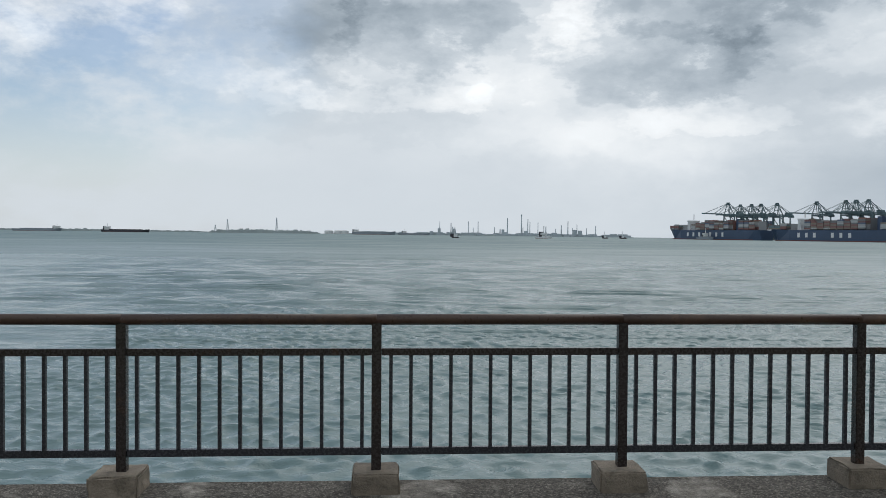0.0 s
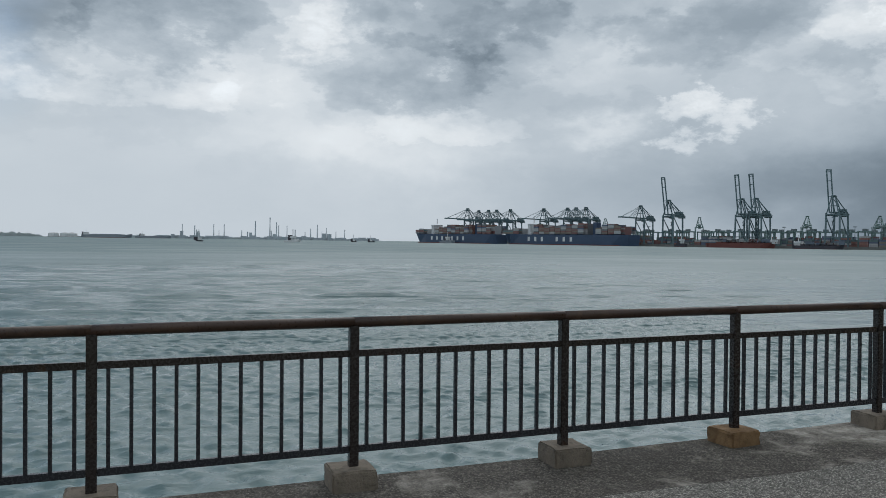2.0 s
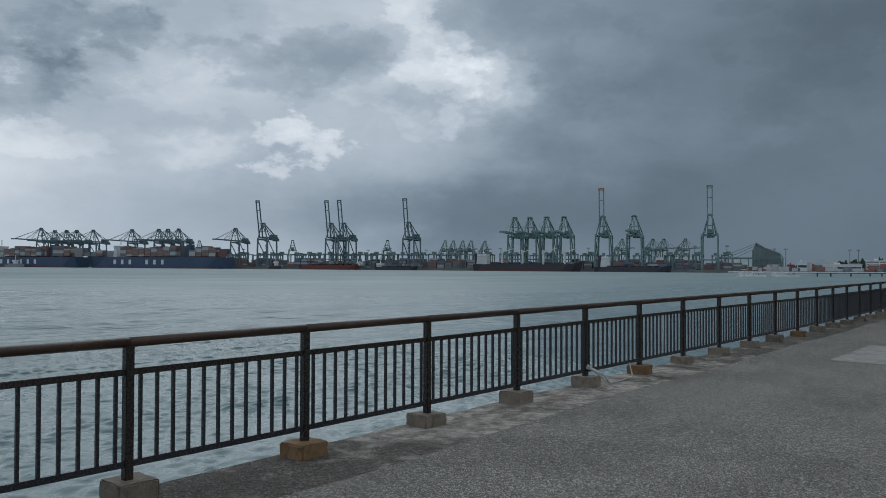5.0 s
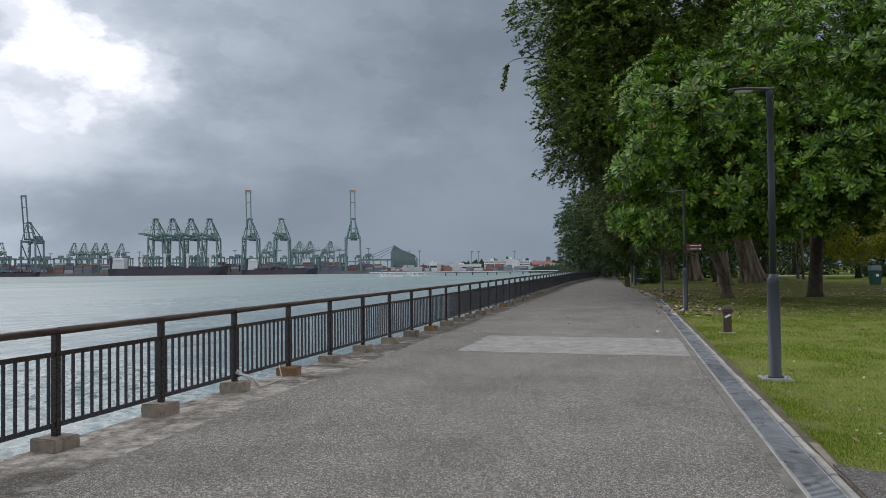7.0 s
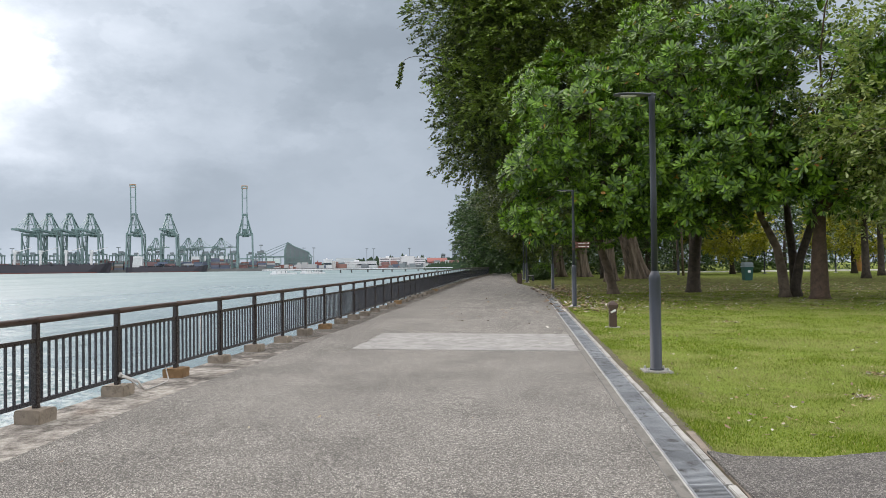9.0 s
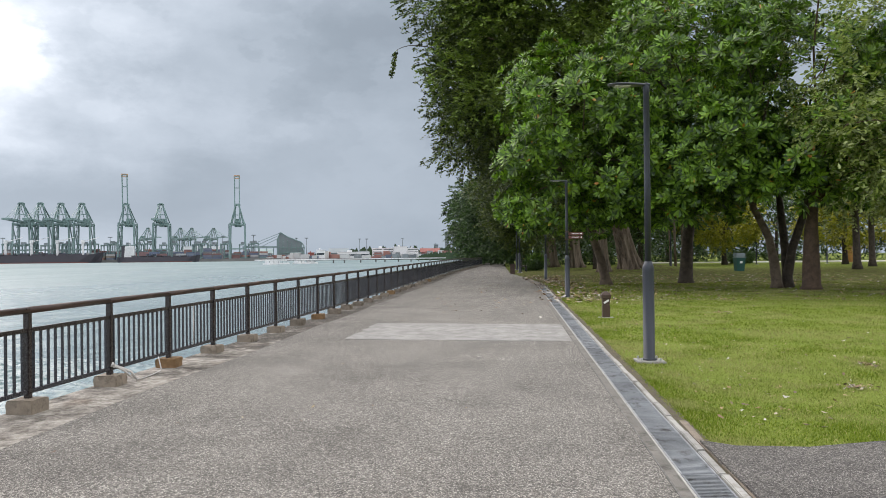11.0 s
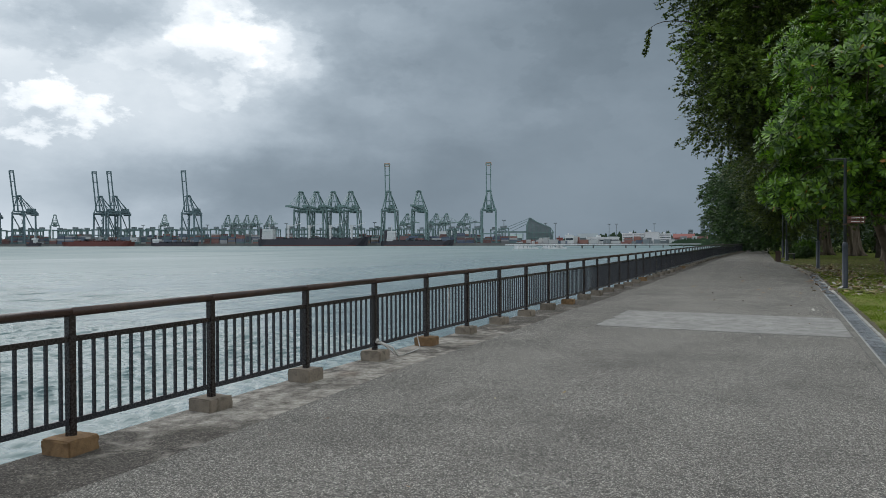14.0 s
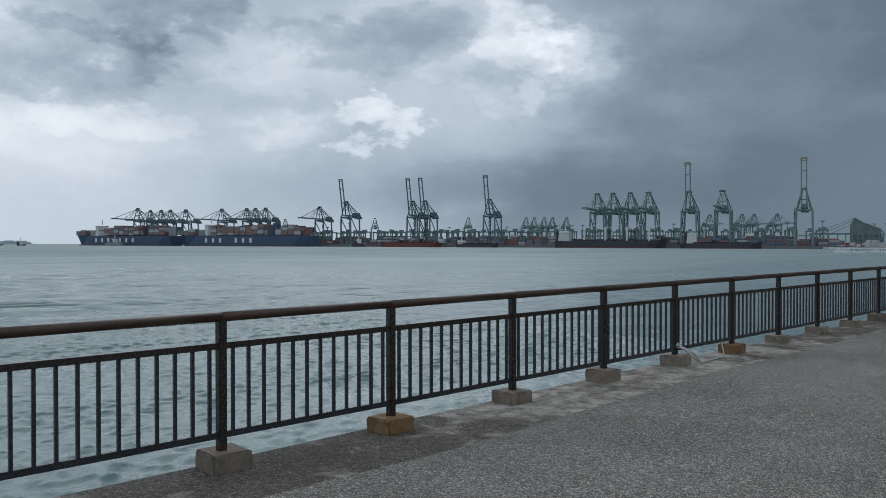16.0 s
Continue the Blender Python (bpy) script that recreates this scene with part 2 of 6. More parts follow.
def pebble_material(name, tint, lightness, scale=95.0, strip=False):
    """Washed-pebble paving: small stones in a grey bed, worn and stained in patches."""
    m = bpy.data.materials.new(name)
    m.use_nodes = True
    k = Net(m.node_tree)
    b = k.t.nodes["Principled BSDF"]
    pos = k.add("ShaderNodeNewGeometry").outputs["Position"]
    vor = k.add("ShaderNodeTexVoronoi", {"Vector": pos, "Scale": scale})
    stone = k.add("ShaderNodeSeparateColor", {0: vor.outputs["Color"]}).outputs[0]
    c = k.ramp(stone, [(0.0, 0.04), (0.35, 0.12), (0.6, 0.24), (0.8, 0.43), (1.0, 0.7)])
    mid = k.add("ShaderNodeTexVoronoi", {"Vector": pos, "Scale": scale * 2.6})
    c = k.mix(0.18, c, k.ramp(k.add("ShaderNodeSeparateColor", {0: mid.outputs["Color"]}).outputs[0], [(0.0, 0.08), (1.0, 0.5)]))
    c = k.mix(1.0, c, tuple(t * lightness for t in tint), "MULTIPLY")
    c = k.mix(k.ramp(vor.outputs["Distance"], [(0.25, 0.0), (0.6, 0.55)]), c, tuple(t * 0.09 for t in tint))
    patches = k.noise(pos, 0.7, 6.0, 0.65, 0.3)
    c = k.mix(1.0, c, k.ramp(patches, [(0.3, 0.76), (0.5, 1.0), (0.72, 1.2)]), "MULTIPLY")
    clump = k.noise(pos, 24.0, 5.0, 0.75)
    c = k.mix(1.0, c, k.ramp(clump, [(0.32, 0.68), (0.5, 1.0), (0.68, 1.34)]), "MULTIPLY")
    stain = k.noise(pos, 2.3, 7.0, 0.7, 0.5)
    c = k.mix(k.ramp(stain, [(0.6, 0.0), (0.76, 0.4)]), c, (0.05, 0.047, 0.042))
    if strip:  # smooth tan cement worn through to the pebbles, with dark and rusty stains
        sx = k.add("ShaderNodeSeparateXYZ", {0: pos}).outputs[0]
        worn = k.m("ADD", k.noise(pos, 1.6, 8.0, 0.68, 0.6), k.ramp(k.m("DIVIDE", sx, 40.0), [(0.11, 0.0), (0.16, 0.2), (0.25, 0.18), (0.32, 0.05), (0.5, 0.0)]))
        tan = k.mix(k.ramp(k.noise(pos, 7.0, 8.0, 0.75), [(0.36, 0.0), (0.62, 1.0)]), (0.16, 0.142, 0.118), (0.6, 0.555, 0.485))
        tan = k.mix(k.ramp(k.noise(pos, 0.9, 5.0, 0.6), [(0.56, 0.0), (0.7, 0.5)]), tan, (0.2, 0.105, 0.045))
        c = k.mix(k.ramp(worn, [(0.54, 0.0), (0.68, 0.85)]), c, tan)
        c = k.mix(k.ramp(k.noise(pos, 1.1, 8.0, 0.7, 0.8), [(0.52, 0.0), (0.72, 0.6)]), c, (0.075, 0.064, 0.052))
    k.put(b.inputs["Base Color"], c)
    b.inputs["Roughness"].default_value = 0.88
    b.inputs["Specular IOR Level"].default_value = 0.2
    h = k.m("MULTIPLY_ADD", k.noise(pos, 14.0, 4.0), 0.6, k.m("SUBTRACT", 1.0, vor.outputs["Distance"]))
    k.put(b.inputs["Normal"], k.add("ShaderNodeBump", {"Strength": 0.7, "Distance": 0.01, "Height": h}))
    return m


def water_material():
    m = bpy.data.materials.new("sea_water")
    m.use_nodes = True
    k = Net(m.node_tree)
    b = k.t.nodes["Principled BSDF"]
    pos = k.add("ShaderNodeNewGeometry").outputs["Position"]
    st = k.add("ShaderNodeMapping", {"Vector": pos, "Rotation": (0, 0, radians(12)), "Scale": (0.55, 1.0, 1.0)}).outputs[0]
    ripple = k.noise(st, 8.0, 4.0, 0.62, 0.3)
    chop = k.noise(st, 1.5, 5.0, 0.62, 0.4)
    swell = k.noise(k.add("ShaderNodeMapping", {"Vector": pos, "Scale": (0.012, 0.035, 1.0)}).outputs[0], 1.0, 4.0, 0.6, 0.6)
    h = k.m("ADD", k.m("MULTIPLY", ripple, 0.035), k.m("MULTIPLY", chop, 0.16))
    wide = k.add("ShaderNodeMapping", {"Vector": pos, "Rotation": (0, 0, radians(8)), "Scale": (0.4, 1.0, 1.0)}).outputs[0]
    off = k.add("ShaderNodeSeparateXYZ", {0: pos})
    reach = k.m("DIVIDE", k.m("ADD", off.outputs[1], k.m("MULTIPLY", off.outputs[0], 0.35)), 400.0)
    longer = k.m("MULTIPLY_ADD", k.noise(wide, 0.10, 4.0, 0.65), 4.5, k.m("MULTIPLY", k.noise(wide, 0.42, 4.0, 0.65), 1.1))
    h = k.m("MULTIPLY_ADD", longer, k.ramp(reach, [(0.03, 0.12), (0.12, 0.5), (0.3, 0.6)]), h)
    h = k.m("MULTIPLY", h, k.ramp(swell, [(0.35, 0.6), (0.65, 1.1)]))
    k.put(b.inputs["Normal"], k.add("ShaderNodeBump", {"Strength": 1.0, "Distance": 0.55, "Height": h}))
    k.put(b.inputs["Base Color"], k.mix(swell, (0.145, 0.213, 0.213), (0.175, 0.247, 0.247)))
    wind = k.ramp(reach, [(0.05, 0.06), (0.13, 0.18), (0.35, 0.36), (1.0, 0.55)])
    k.put(b.inputs["Roughness"], k.m("MULTIPLY", wind, k.ramp(swell, [(0.3, 0.7), (0.7, 1.15)])))
    b.inputs["IOR"].default_value = 1.333
    return m


M_PEBBLE = pebble_material("washed_pebble_paving", (1.0, 0.94, 0.83), 1.16, 120.0)
M_PATH = pebble_material("side_path_pebbles", (1.0, 0.94, 0.85), 0.7, 120.0)
M_EDGE = pebble_material("worn_edge_concrete", (1.0, 0.9, 0.77), 0.56, 104.0, True)
M_PATCH = material("pale_cement_patch", (0.31, 0.3, 0.278), 0.8, 0, 0.3, 3.2, 80, 0.5, (0.2, 0.19, 0.17), (0.46, 0.68))
M_JOINT = material("pale_joint_line", (0.22, 0.21, 0.19), 0.85, 0, 0.3, 5, 80, 0.3, (0.1, 0.1, 0.09), (0.4, 0.6))
M_DARKJOINT = material("dark_drain_border", (0.19, 0.178, 0.155), 0.85, 0, 0.3, 3.0, 80, 0.4, (0.06, 0.055, 0.045))
M_KERB = material("pale_kerb_concrete", (0.42, 0.41, 0.375), 0.8, 0, 0.25, 5.0, 90, 0.3, (0.22, 0.2, 0.16), (0.5, 0.72), vary=0.25)
M_SOIL = material("bare_soil", (0.11, 0.092, 0.06), 0.95, 0, 0.4, 6.0, 60, 0.6, (0.12, 0.135, 0.035))
M_GRATE = material("galvanised_grating", (0.40, 0.42, 0.43), 0.5, 0.2, 0.25, 4.0, 70, 0.1, (0.12, 0.11, 0.1), vary=0.4)
M_PIT = material("drain_bottom", (0.03, 0.03, 0.03), 0.9)
M_RAIL = material("dark_brown_painted_steel", (0.032, 0.025, 0.023), 0.27, 0.0, 0.3, 2.5, 60, 0.12, (0.085, 0.045, 0.025), (0.6, 0.75))
# browner than the posts: light along the handrail top is put into its colour
M_HANDRAIL = material("worn_brown_lit_handrail", (0.06, 0.034, 0.024), 0.34, 0.0, 0.35, 2.5, 60, 0.12, (0.11, 0.065, 0.04), (0.55, 0.72))
M_BAR = material("blue_black_painted_steel", (0.036, 0.037, 0.043), 0.26, 0.0, 0.3, 2.5, 60, 0.08, (0.05, 0.035, 0.025), (0.62, 0.78))
M_FOOT = material("weathered_footing_concrete", (0.32, 0.265, 0.205), 0.88, 0, 0.3, 7.0, 70, 0.5, (0.12, 0.1, 0.075), (0.5, 0.72), vary=0.35)
M_FOOTRUST = material("rust_stained_footing_concrete", (0.27, 0.165, 0.08), 0.88, 0, 0.35, 8.0, 70, 0.5, (0.15, 0.085, 0.04), (0.45, 0.68))
M_LAMP = material("slate_grey_lamp_paint", (0.032, 0.038, 0.047), 0.42, 0.1, 0.12, 1.5, 40, 0.04, (0.1, 0.09, 0.08), (0.66, 0.8))
M_LENS = material("lamp_lens", (0.6, 0.6, 0.58), 0.25, 0, 0.05)
M_BOLT = material("steel_bolt", (0.55, 0.55, 0.55), 0.35, 0.9)
M_BROWN = material("brown_bollard_paint", (0.075, 0.045, 0.032), 0.5, 0.0, 0.2, 6, 60, 0.1)
M_WHITE = material("white_paint", (0.78, 0.78, 0.76), 0.5, 0, 0.06, 2, 40, 0.03)
M_SIGN = material("brown_sign_board", (0.12, 0.045, 0.03), 0.45, 0, 0.15, 5)
M_BIN = material("green_bin_plastic", (0.012, 0.075, 0.06), 0.4, 0, 0.15, 5)
M_BINLID = material("grey_bin_lid", (0.2, 0.25, 0.26), 0.4, 0, 0.12, 5)
M_ROPE = material("white_strap", (0.55, 0.53, 0.5), 0.7, 0, 0.12, 20)
M_BARK = material("grey_brown_bark", (0.07, 0.055, 0.041), 0.9, 0, 0.5, 2.6, 22, 1.0, (0.035, 0.028, 0.022), (0.42, 0.6))
M_BARKPALE = material("pale_fig_bark", (0.15, 0.113, 0.08), 0.88, 0, 0.35, 1.5, 16, 1.0, (0.06, 0.045, 0.03), (0.44, 0.62))
def root_bark():
    """Fig bark: pale ropes of grown-together roots; shade in the hollows between them is painted dark."""
    m = bpy.data.materials.new("rope_like_fig_bark")
    m.use_nodes = True
    k = Net(m.node_tree)
    b = k.t.nodes["Principled BSDF"]
    pos = k.add("ShaderNodeNewGeometry").outputs["Position"]
    ropes = k.noise(k.add("ShaderNodeMapping", {"Vector": pos, "Scale": (3.4, 3.4, 0.35)}).outputs[0], 1.0, 4.0, 0.6, 0.5)
    grit = k.noise(pos, 18.0, 4.0, 0.65)
    c = k.ramp(ropes, [(0.38, (0.03, 0.022, 0.016)), (0.5, (0.13, 0.095, 0.068)), (0.62, (0.24, 0.19, 0.145))])
    c = k.mix(0.3, c, k.ramp(grit, [(0.3, (0.05, 0.04, 0.03)), (0.7, (0.32, 0.26, 0.2))]))
    k.put(b.inputs["Base Color"], c)
    b.inputs["Roughness"].default_value = 0.9
    k.put(b.inputs["Normal"], k.add("ShaderNodeBump", {"Strength": 1.0, "Distance": 0.12, "Height": k.m("MULTIPLY_ADD", grit, 0.15, ropes)}))
    return m


M_FIGBARK = root_bark()
M_BARKRED = material("reddish_bark", (0.11, 0.072, 0.048), 0.9, 0, 0.45, 4.0, 20, 1.0, (0.06, 0.04, 0.03), (0.45, 0.65))
M_BARKORANGE = material("orange_trunk_bark", (0.42, 0.2, 0.07), 0.9, 0, 0.3, 2.0, 20, 0.6)
M_GRASS = grass_material()
M_ROSETTE = leaf_material("broad_glossy_leaf", (0.018, 0.045, 0.006), (0.06, 0.135, 0.015), (0.2, 0.35, 0.032), (0.5, 0.22, 0.04), 0.42, 0.16)
M_FINELEAF = leaf_material("small_compound_leaf", (0.014, 0.025, 0.006), (0.037, 0.06, 0.011), (0.115, 0.15, 0.022), None, 0.45, 0.2)
M_OLIVELEAF = leaf_material("olive_small_leaf", (0.075, 0.1, 0.033), (0.165, 0.21, 0.065), (0.31, 0.36, 0.13), (0.45, 0.32, 0.1), 0.45, 0.3)
# brighter copy of the fig's small leaf, for sprays that catch the light
M_SPRAY = leaf_material("lit_spray_leaf", (0.05, 0.08, 0.016), (0.11, 0.165, 0.03), (0.2, 0.27, 0.05), None, 0.42, 0.3)
M_YELLOWLEAF = leaf_material("yellow_green_leaf", (0.14, 0.15, 0.012), (0.28, 0.27, 0.02), (0.42, 0.38, 0.035), None, 0.5, 0.35)
M_FARLEAF = leaf_material("far_dark_leaf", (0.015, 0.034, 0.01), (0.031, 0.066, 0.016), (0.062, 0.112, 0.026), None, 0.6, 0.2)
M_LITTER = palette("fallen_leaves", [(0.2, 0.1, 0.035), (0.32, 0.17, 0.05), (0.12, 0.06, 0.03), (0.42, 0.28, 0.1), (0.5, 0.42, 0.28), (0.16, 0.09, 0.04), (0.62, 0.58, 0.5), (0.24, 0.12, 0.04)], 0.75)
M_WATER = water_material()
# crane paints, lightened in colour in place of haze across the water
M_CRANE = material("hazed_sea_green_crane_paint", (0.17, 0.255, 0.245), 0.5, 0, 0.2, 0.05, 0.4, 0)
M_CRANEBLUE = material("hazed_blue_grey_crane_paint", (0.13, 0.19, 0.205), 0.5, 0, 0.2, 0.05, 0.4, 0)
M_TIP = material("orange_boom_tip", (0.4, 0.2, 0.08), 0.5, 0, 0.1, 0.1, 1, 0)
# navy and black hull paint, both lifted a little for haze
M_HULL = material("navy_blue_hull", (0.055, 0.085, 0.145), 0.45, 0, 0.15, 0.03, 0.3, 0)
M_HULLDARK = material("black_hull", (0.055, 0.05, 0.06), 0.5, 0, 0.15, 0.03, 0.3, 0)
M_HULLRED = material("rust_red_hull", (0.15, 0.048, 0.038), 0.5, 0, 0.2, 0.03, 0.3, 0)
# grey of the far ships, raised for haze as well
M_HULLGREY = material("hazed_grey_hull", (0.25, 0.28, 0.31), 0.5, 0, 0.15, 0.03, 0.3, 0)
M_SHIPWHITE = material("white_ship_paint", (0.7, 0.71, 0.7), 0.5, 0, 0.08, 0.05, 0.5, 0)
M_BOXES = palette("container_colours", [(0.2, 0.06, 0.05), (0.05, 0.09, 0.18), (0.13, 0.14, 0.15), (0.27, 0.1, 0.07), (0.07, 0.16, 0.17), (0.45, 0.46, 0.46), (0.07, 0.11, 0.17), (0.2, 0.15, 0.11), (0.1, 0.13, 0.2), (0.36, 0.37, 0.38), (0.16, 0.05, 0.05)])
M_QUAY = material("quay_concrete", (0.17, 0.17, 0.16), 0.85, 0, 0.25, 0.05, 1.0, 0)
M_SHED = material("grey_shed_cladding", (0.2, 0.24, 0.25), 0.6, 0, 0.2, 0.05, 0.5, 0)
# refinery steel, its colour paled to stand in for distance haze
M_FARPLANT = material("hazed_plant_steel", (0.44, 0.49, 0.52), 0.6, 0, 0.2, 0.02, 0.3, 0)
M_ROOFRED = material("red_roof", (0.24, 0.065, 0.05), 0.6, 0, 0.2, 0.05, 0.5, 0)
M_GLASSDARK = material("dark_window_band", (0.04, 0.055, 0.065), 0.15, 0, 0.1, 0.1, 1, 0)


# ---------- mesh helpers ----------
def mesh_ob(name, bm, mat, smooth=False):
    me = bpy.data.meshes.new(name)
    bm.to_mesh(me)
    bm.free()
    me.materials.append(mat)
    if smooth:
        me.polygons.foreach_set("use_smooth", [True] * len(me.polygons))
    return new(name, me)


def part(name, bm, mat, parent, label="", smooth=False):
    ob = mesh_ob(name, bm, mat, smooth)
    ob.parent = parent
    if label:
        tagged(ob, label)
    return ob


def share(name, ob, parent, loc=(0, 0, 0), rz=0.0):
    """Another piece on the mesh of ob."""
    o = new(name, ob.data)
    o.parent = parent
    o.location = loc
    o.rotation_euler = (0, 0, rz)
    return o


def empty(name, m, label="", category="", group="", kind=""):
    ob = new(name)
    ob.matrix_world = m
    return tagged(ob, label, category, group, kind)


def np_mesh(name, verts, faces, mat, smooth=False):
    me = bpy.data.meshes.new(name)
    verts, faces = np.asarray(verts, np.float32), np.asarray(faces, np.int32)
    n = faces.shape[1]
    me.vertices.add(len(verts))
    me.vertices.foreach_set("co", verts.ravel())
    me.loops.add(faces.size)
    me.loops.foreach_set("vertex_index", faces.ravel())
    me.polygons.add(len(faces))
    me.polygons.foreach_set("loop_start", np.arange(0, faces.size, n, dtype=np.int32))
    me.polygons.foreach_set("loop_total", np.full(len(faces), n, np.int32))
    if smooth:
        me.polygons.foreach_set("use_smooth", np.ones(len(faces), bool))
    me.update(calc_edges=True)
    me.materials.append(mat)
    return new(name, me)


def cube(bm, x0, x1, y0, y1, z0, z1, bevel=0.0):
    r = bmesh.ops.create_cube(bm, size=1.0)
    for v in r["verts"]:
        v.co = ((x0 + x1) / 2 + v.co.x * (x1 - x0), (y0 + y1) / 2 + v.co.y * (y1 - y0), (z0 + z1) / 2 + v.co.z * (z1 - z0))
    if bevel:
        es = list({e for v in r["verts"] for e in v.link_edges})
        bmesh.ops.bevel(bm, geom=es, offset=bevel, segments=2, affect="EDGES")
    return bm


def beam(bm, p0, p1, w_, h_=None):
    """A straight member of square section from p0 to p1."""
    p0, p1 = Vector(p0), Vector(p1)
    d = p1 - p0
    h_ = h_ or w_
    q = d.to_track_quat("Z", "Y" if abs(d.normalized().y) < 0.95 else "X")
    r = bmesh.ops.create_cube(bm, size=1.0)
    for v in r["verts"]:
        v.co = p0 + d / 2 + q @ Vector((v.co.x * w_, v.co.y * h_, v.co.z * d.length))
    return bm


def tube(bm, pts, radii, seg=10, shape=None, cap=True):
    """A tapering limb through pts; shape(angle, i) scales the radius."""
    pts = [Vector(p) for p in pts]
    rings = []
    for i, p in enumerate(pts):
        d = (pts[min(i + 1, len(pts) - 1)] - pts[max(i - 1, 0)]).normalized()
        a = Vector((1, 0, 0)) if abs(d.x) < 0.9 else Vector((0, 1, 0))
        u = (a - d * a.dot(d)).normalized()
        v = d.cross(u)
        ring = []
        for k in range(seg):
            t = 2 * math.pi * k / seg
            r = radii[i] * (shape(t, i) if shape else 1.0)
            ring.append(bm.verts.new(p + (u * math.cos(t) + v * math.sin(t)) * r))
        rings.append(ring)
    for a, b in zip(rings, rings[1:]):
        for k in range(seg):
            bm.faces.new((a[k], a[(k + 1) % seg], b[(k + 1) % seg], b[k]))
    if cap:
        bm.faces.new(rings[-1])
        bm.faces.new(rings[0][::-1])
    return bm


def turned(bm, profile, seg=16, at=(0, 0)):
    """A turned shape round the upright axis from (radius, height) pairs."""
    return tube(bm, [(at[0], at[1], z) for _, z in profile], [r for r, _ in profile], seg)


def plan(x):
    """The drift of the waterfront towards the sea along its length."""
    return 0.018 * max(0.0, x - 20.0)


def ground_z(x, y=0.0):
    k = min(max((x - 3.0) / 5.0, 0.0), 1.0)
    return 0.006 * min(max(x, -40.0), 60.0) + (0.008 * k - 0.002) * min(max(y, -1.0), 5.0)


def lawn_edge(x):
    """The line where paving gives way to lawn."""
    return float(np.interp(x, [-60, 36, 46, 55, 101, 300], [-2.77, -0.51, 0.4, 1.65, 3.6, 9.0]))


def drain_left(x):
    return -0.93 + 0.0235 * x


RAIL_Y = 5.1
def rail_y(x):
    return RAIL_Y + plan(x)


# ---------- the sea ----------
def spaced(fine0, fine1, step, far0, far1, grow):
    a = list(np.arange(fine0, fine1, step))
    s = step
    while a[-1] < far1:
        s *= grow
        a.append(a[-1] + s)
    s = step
    lo = [fine0]
    while lo[-1] > far0:
        s *= grow
        lo.append(lo[-1] - s)
    return np.array(lo[:0:-1] + a)


SEA = -2.5
xs = spaced(-9.0, 28.0, 0.1, -4700, 4700, 1.055)
ys = np.concatenate([[4.6, 9.0, 12.0], spaced(12.6, 32.0, 0.085, 12.5, 4700, 1.016)])
X, Y = np.meshgrid(xs, ys)
rng = np.random.default_rng(5)
Z = np.zeros_like(X)
cell = np.maximum(np.gradient(xs)[None, :] * np.ones_like(X), np.gradient(ys)[:, None] * np.ones_like(X))
for i in range(48):
    lam = 0.31 * (2.6 ** rng.random())
    th = radians(-100 + rng.normal() * 42)
    ph = rng.random() * 6.28
    kx, ky = math.cos(th) * 6.28 / lam, math.sin(th) * 6.28 / lam
    wob = 0.9 * np.sin(X * 0.21 * rng.random() + Y * 0.33 * rng.random() + ph * 3)
    s_ = np.sin(kx * X + ky * Y + ph + wob)
    Z += np.where(cell < lam / 2.9, 1.0, 0.0) * 0.0088 * lam * (s_ + 0.5 * s_ * s_)
for i in range(36):  # longer waves of the open water
    lam = 1.2 * (5.0 ** rng.random())
    th = radians(-100 + rng.normal() * 20)
    ph = rng.random() * 6.28
    kx, ky = math.cos(th) * 6.28 / lam, math.sin(th) * 6.28 / lam
    wob = 1.2 * np.sin(X * 0.05 * rng.random() + Y * 0.07 * rng.random() + ph * 3)
    s_ = np.sin(kx * X + ky * Y + ph + wob)
    Z += np.where(cell < lam / 3.0, 1.0, 0.0) * np.clip((Y - 16.0) / 30.0, 0.0, 1.0) * 0.0075 * lam ** 0.8 * (s_ + 0.35 * s_ * s_)
V = np.stack([X.ravel(), Y.ravel(), (SEA + Z).ravel()], 1)
nx, ny = len(xs), len(ys)
I = (np.arange(ny - 1)[:, None] * nx + np.arange(nx - 1)[None, :]).ravel()
tagged(np_mesh("water", V, np.stack([I, I + 1, I + nx + 1, I + nx], 1), M_WATER, True), "teal-grey rippled sea under a cloudy sky", "sea", kind="structure")


# ---------- promenade, edge, lawn ----------
def strip(name, x_list, near, far, rise, mat, thick=0.0, label="", category="", rows=2):
    """A band of ground along the waterfront between two lines; thick closes its sides."""
    bm = bmesh.new()
    rowv = []
    for x in x_list:
        a, b = near(x), far(x)
        rowv.append([bm.verts.new((x, a + (b - a) * j / (rows - 1), ground_z(x, a + (b - a) * j / (rows - 1)) + rise)) for j in range(rows)])
    for p, q in zip(rowv, rowv[1:]):
        for j in range(rows - 1):
            bm.faces.new((p[j], q[j], q[j + 1], p[j + 1]))
    if thick:
        r = bmesh.ops.extrude_face_region(bm, geom=list(bm.faces))
        for v in r["geom"]:
            if isinstance(v, bmesh.types.BMVert):
                v.co.z -= thick
        bmesh.ops.recalc_face_normals(bm, faces=bm.faces)
    ob = mesh_ob(name, bm, mat)
    return tagged(ob, label, category, kind="structure")


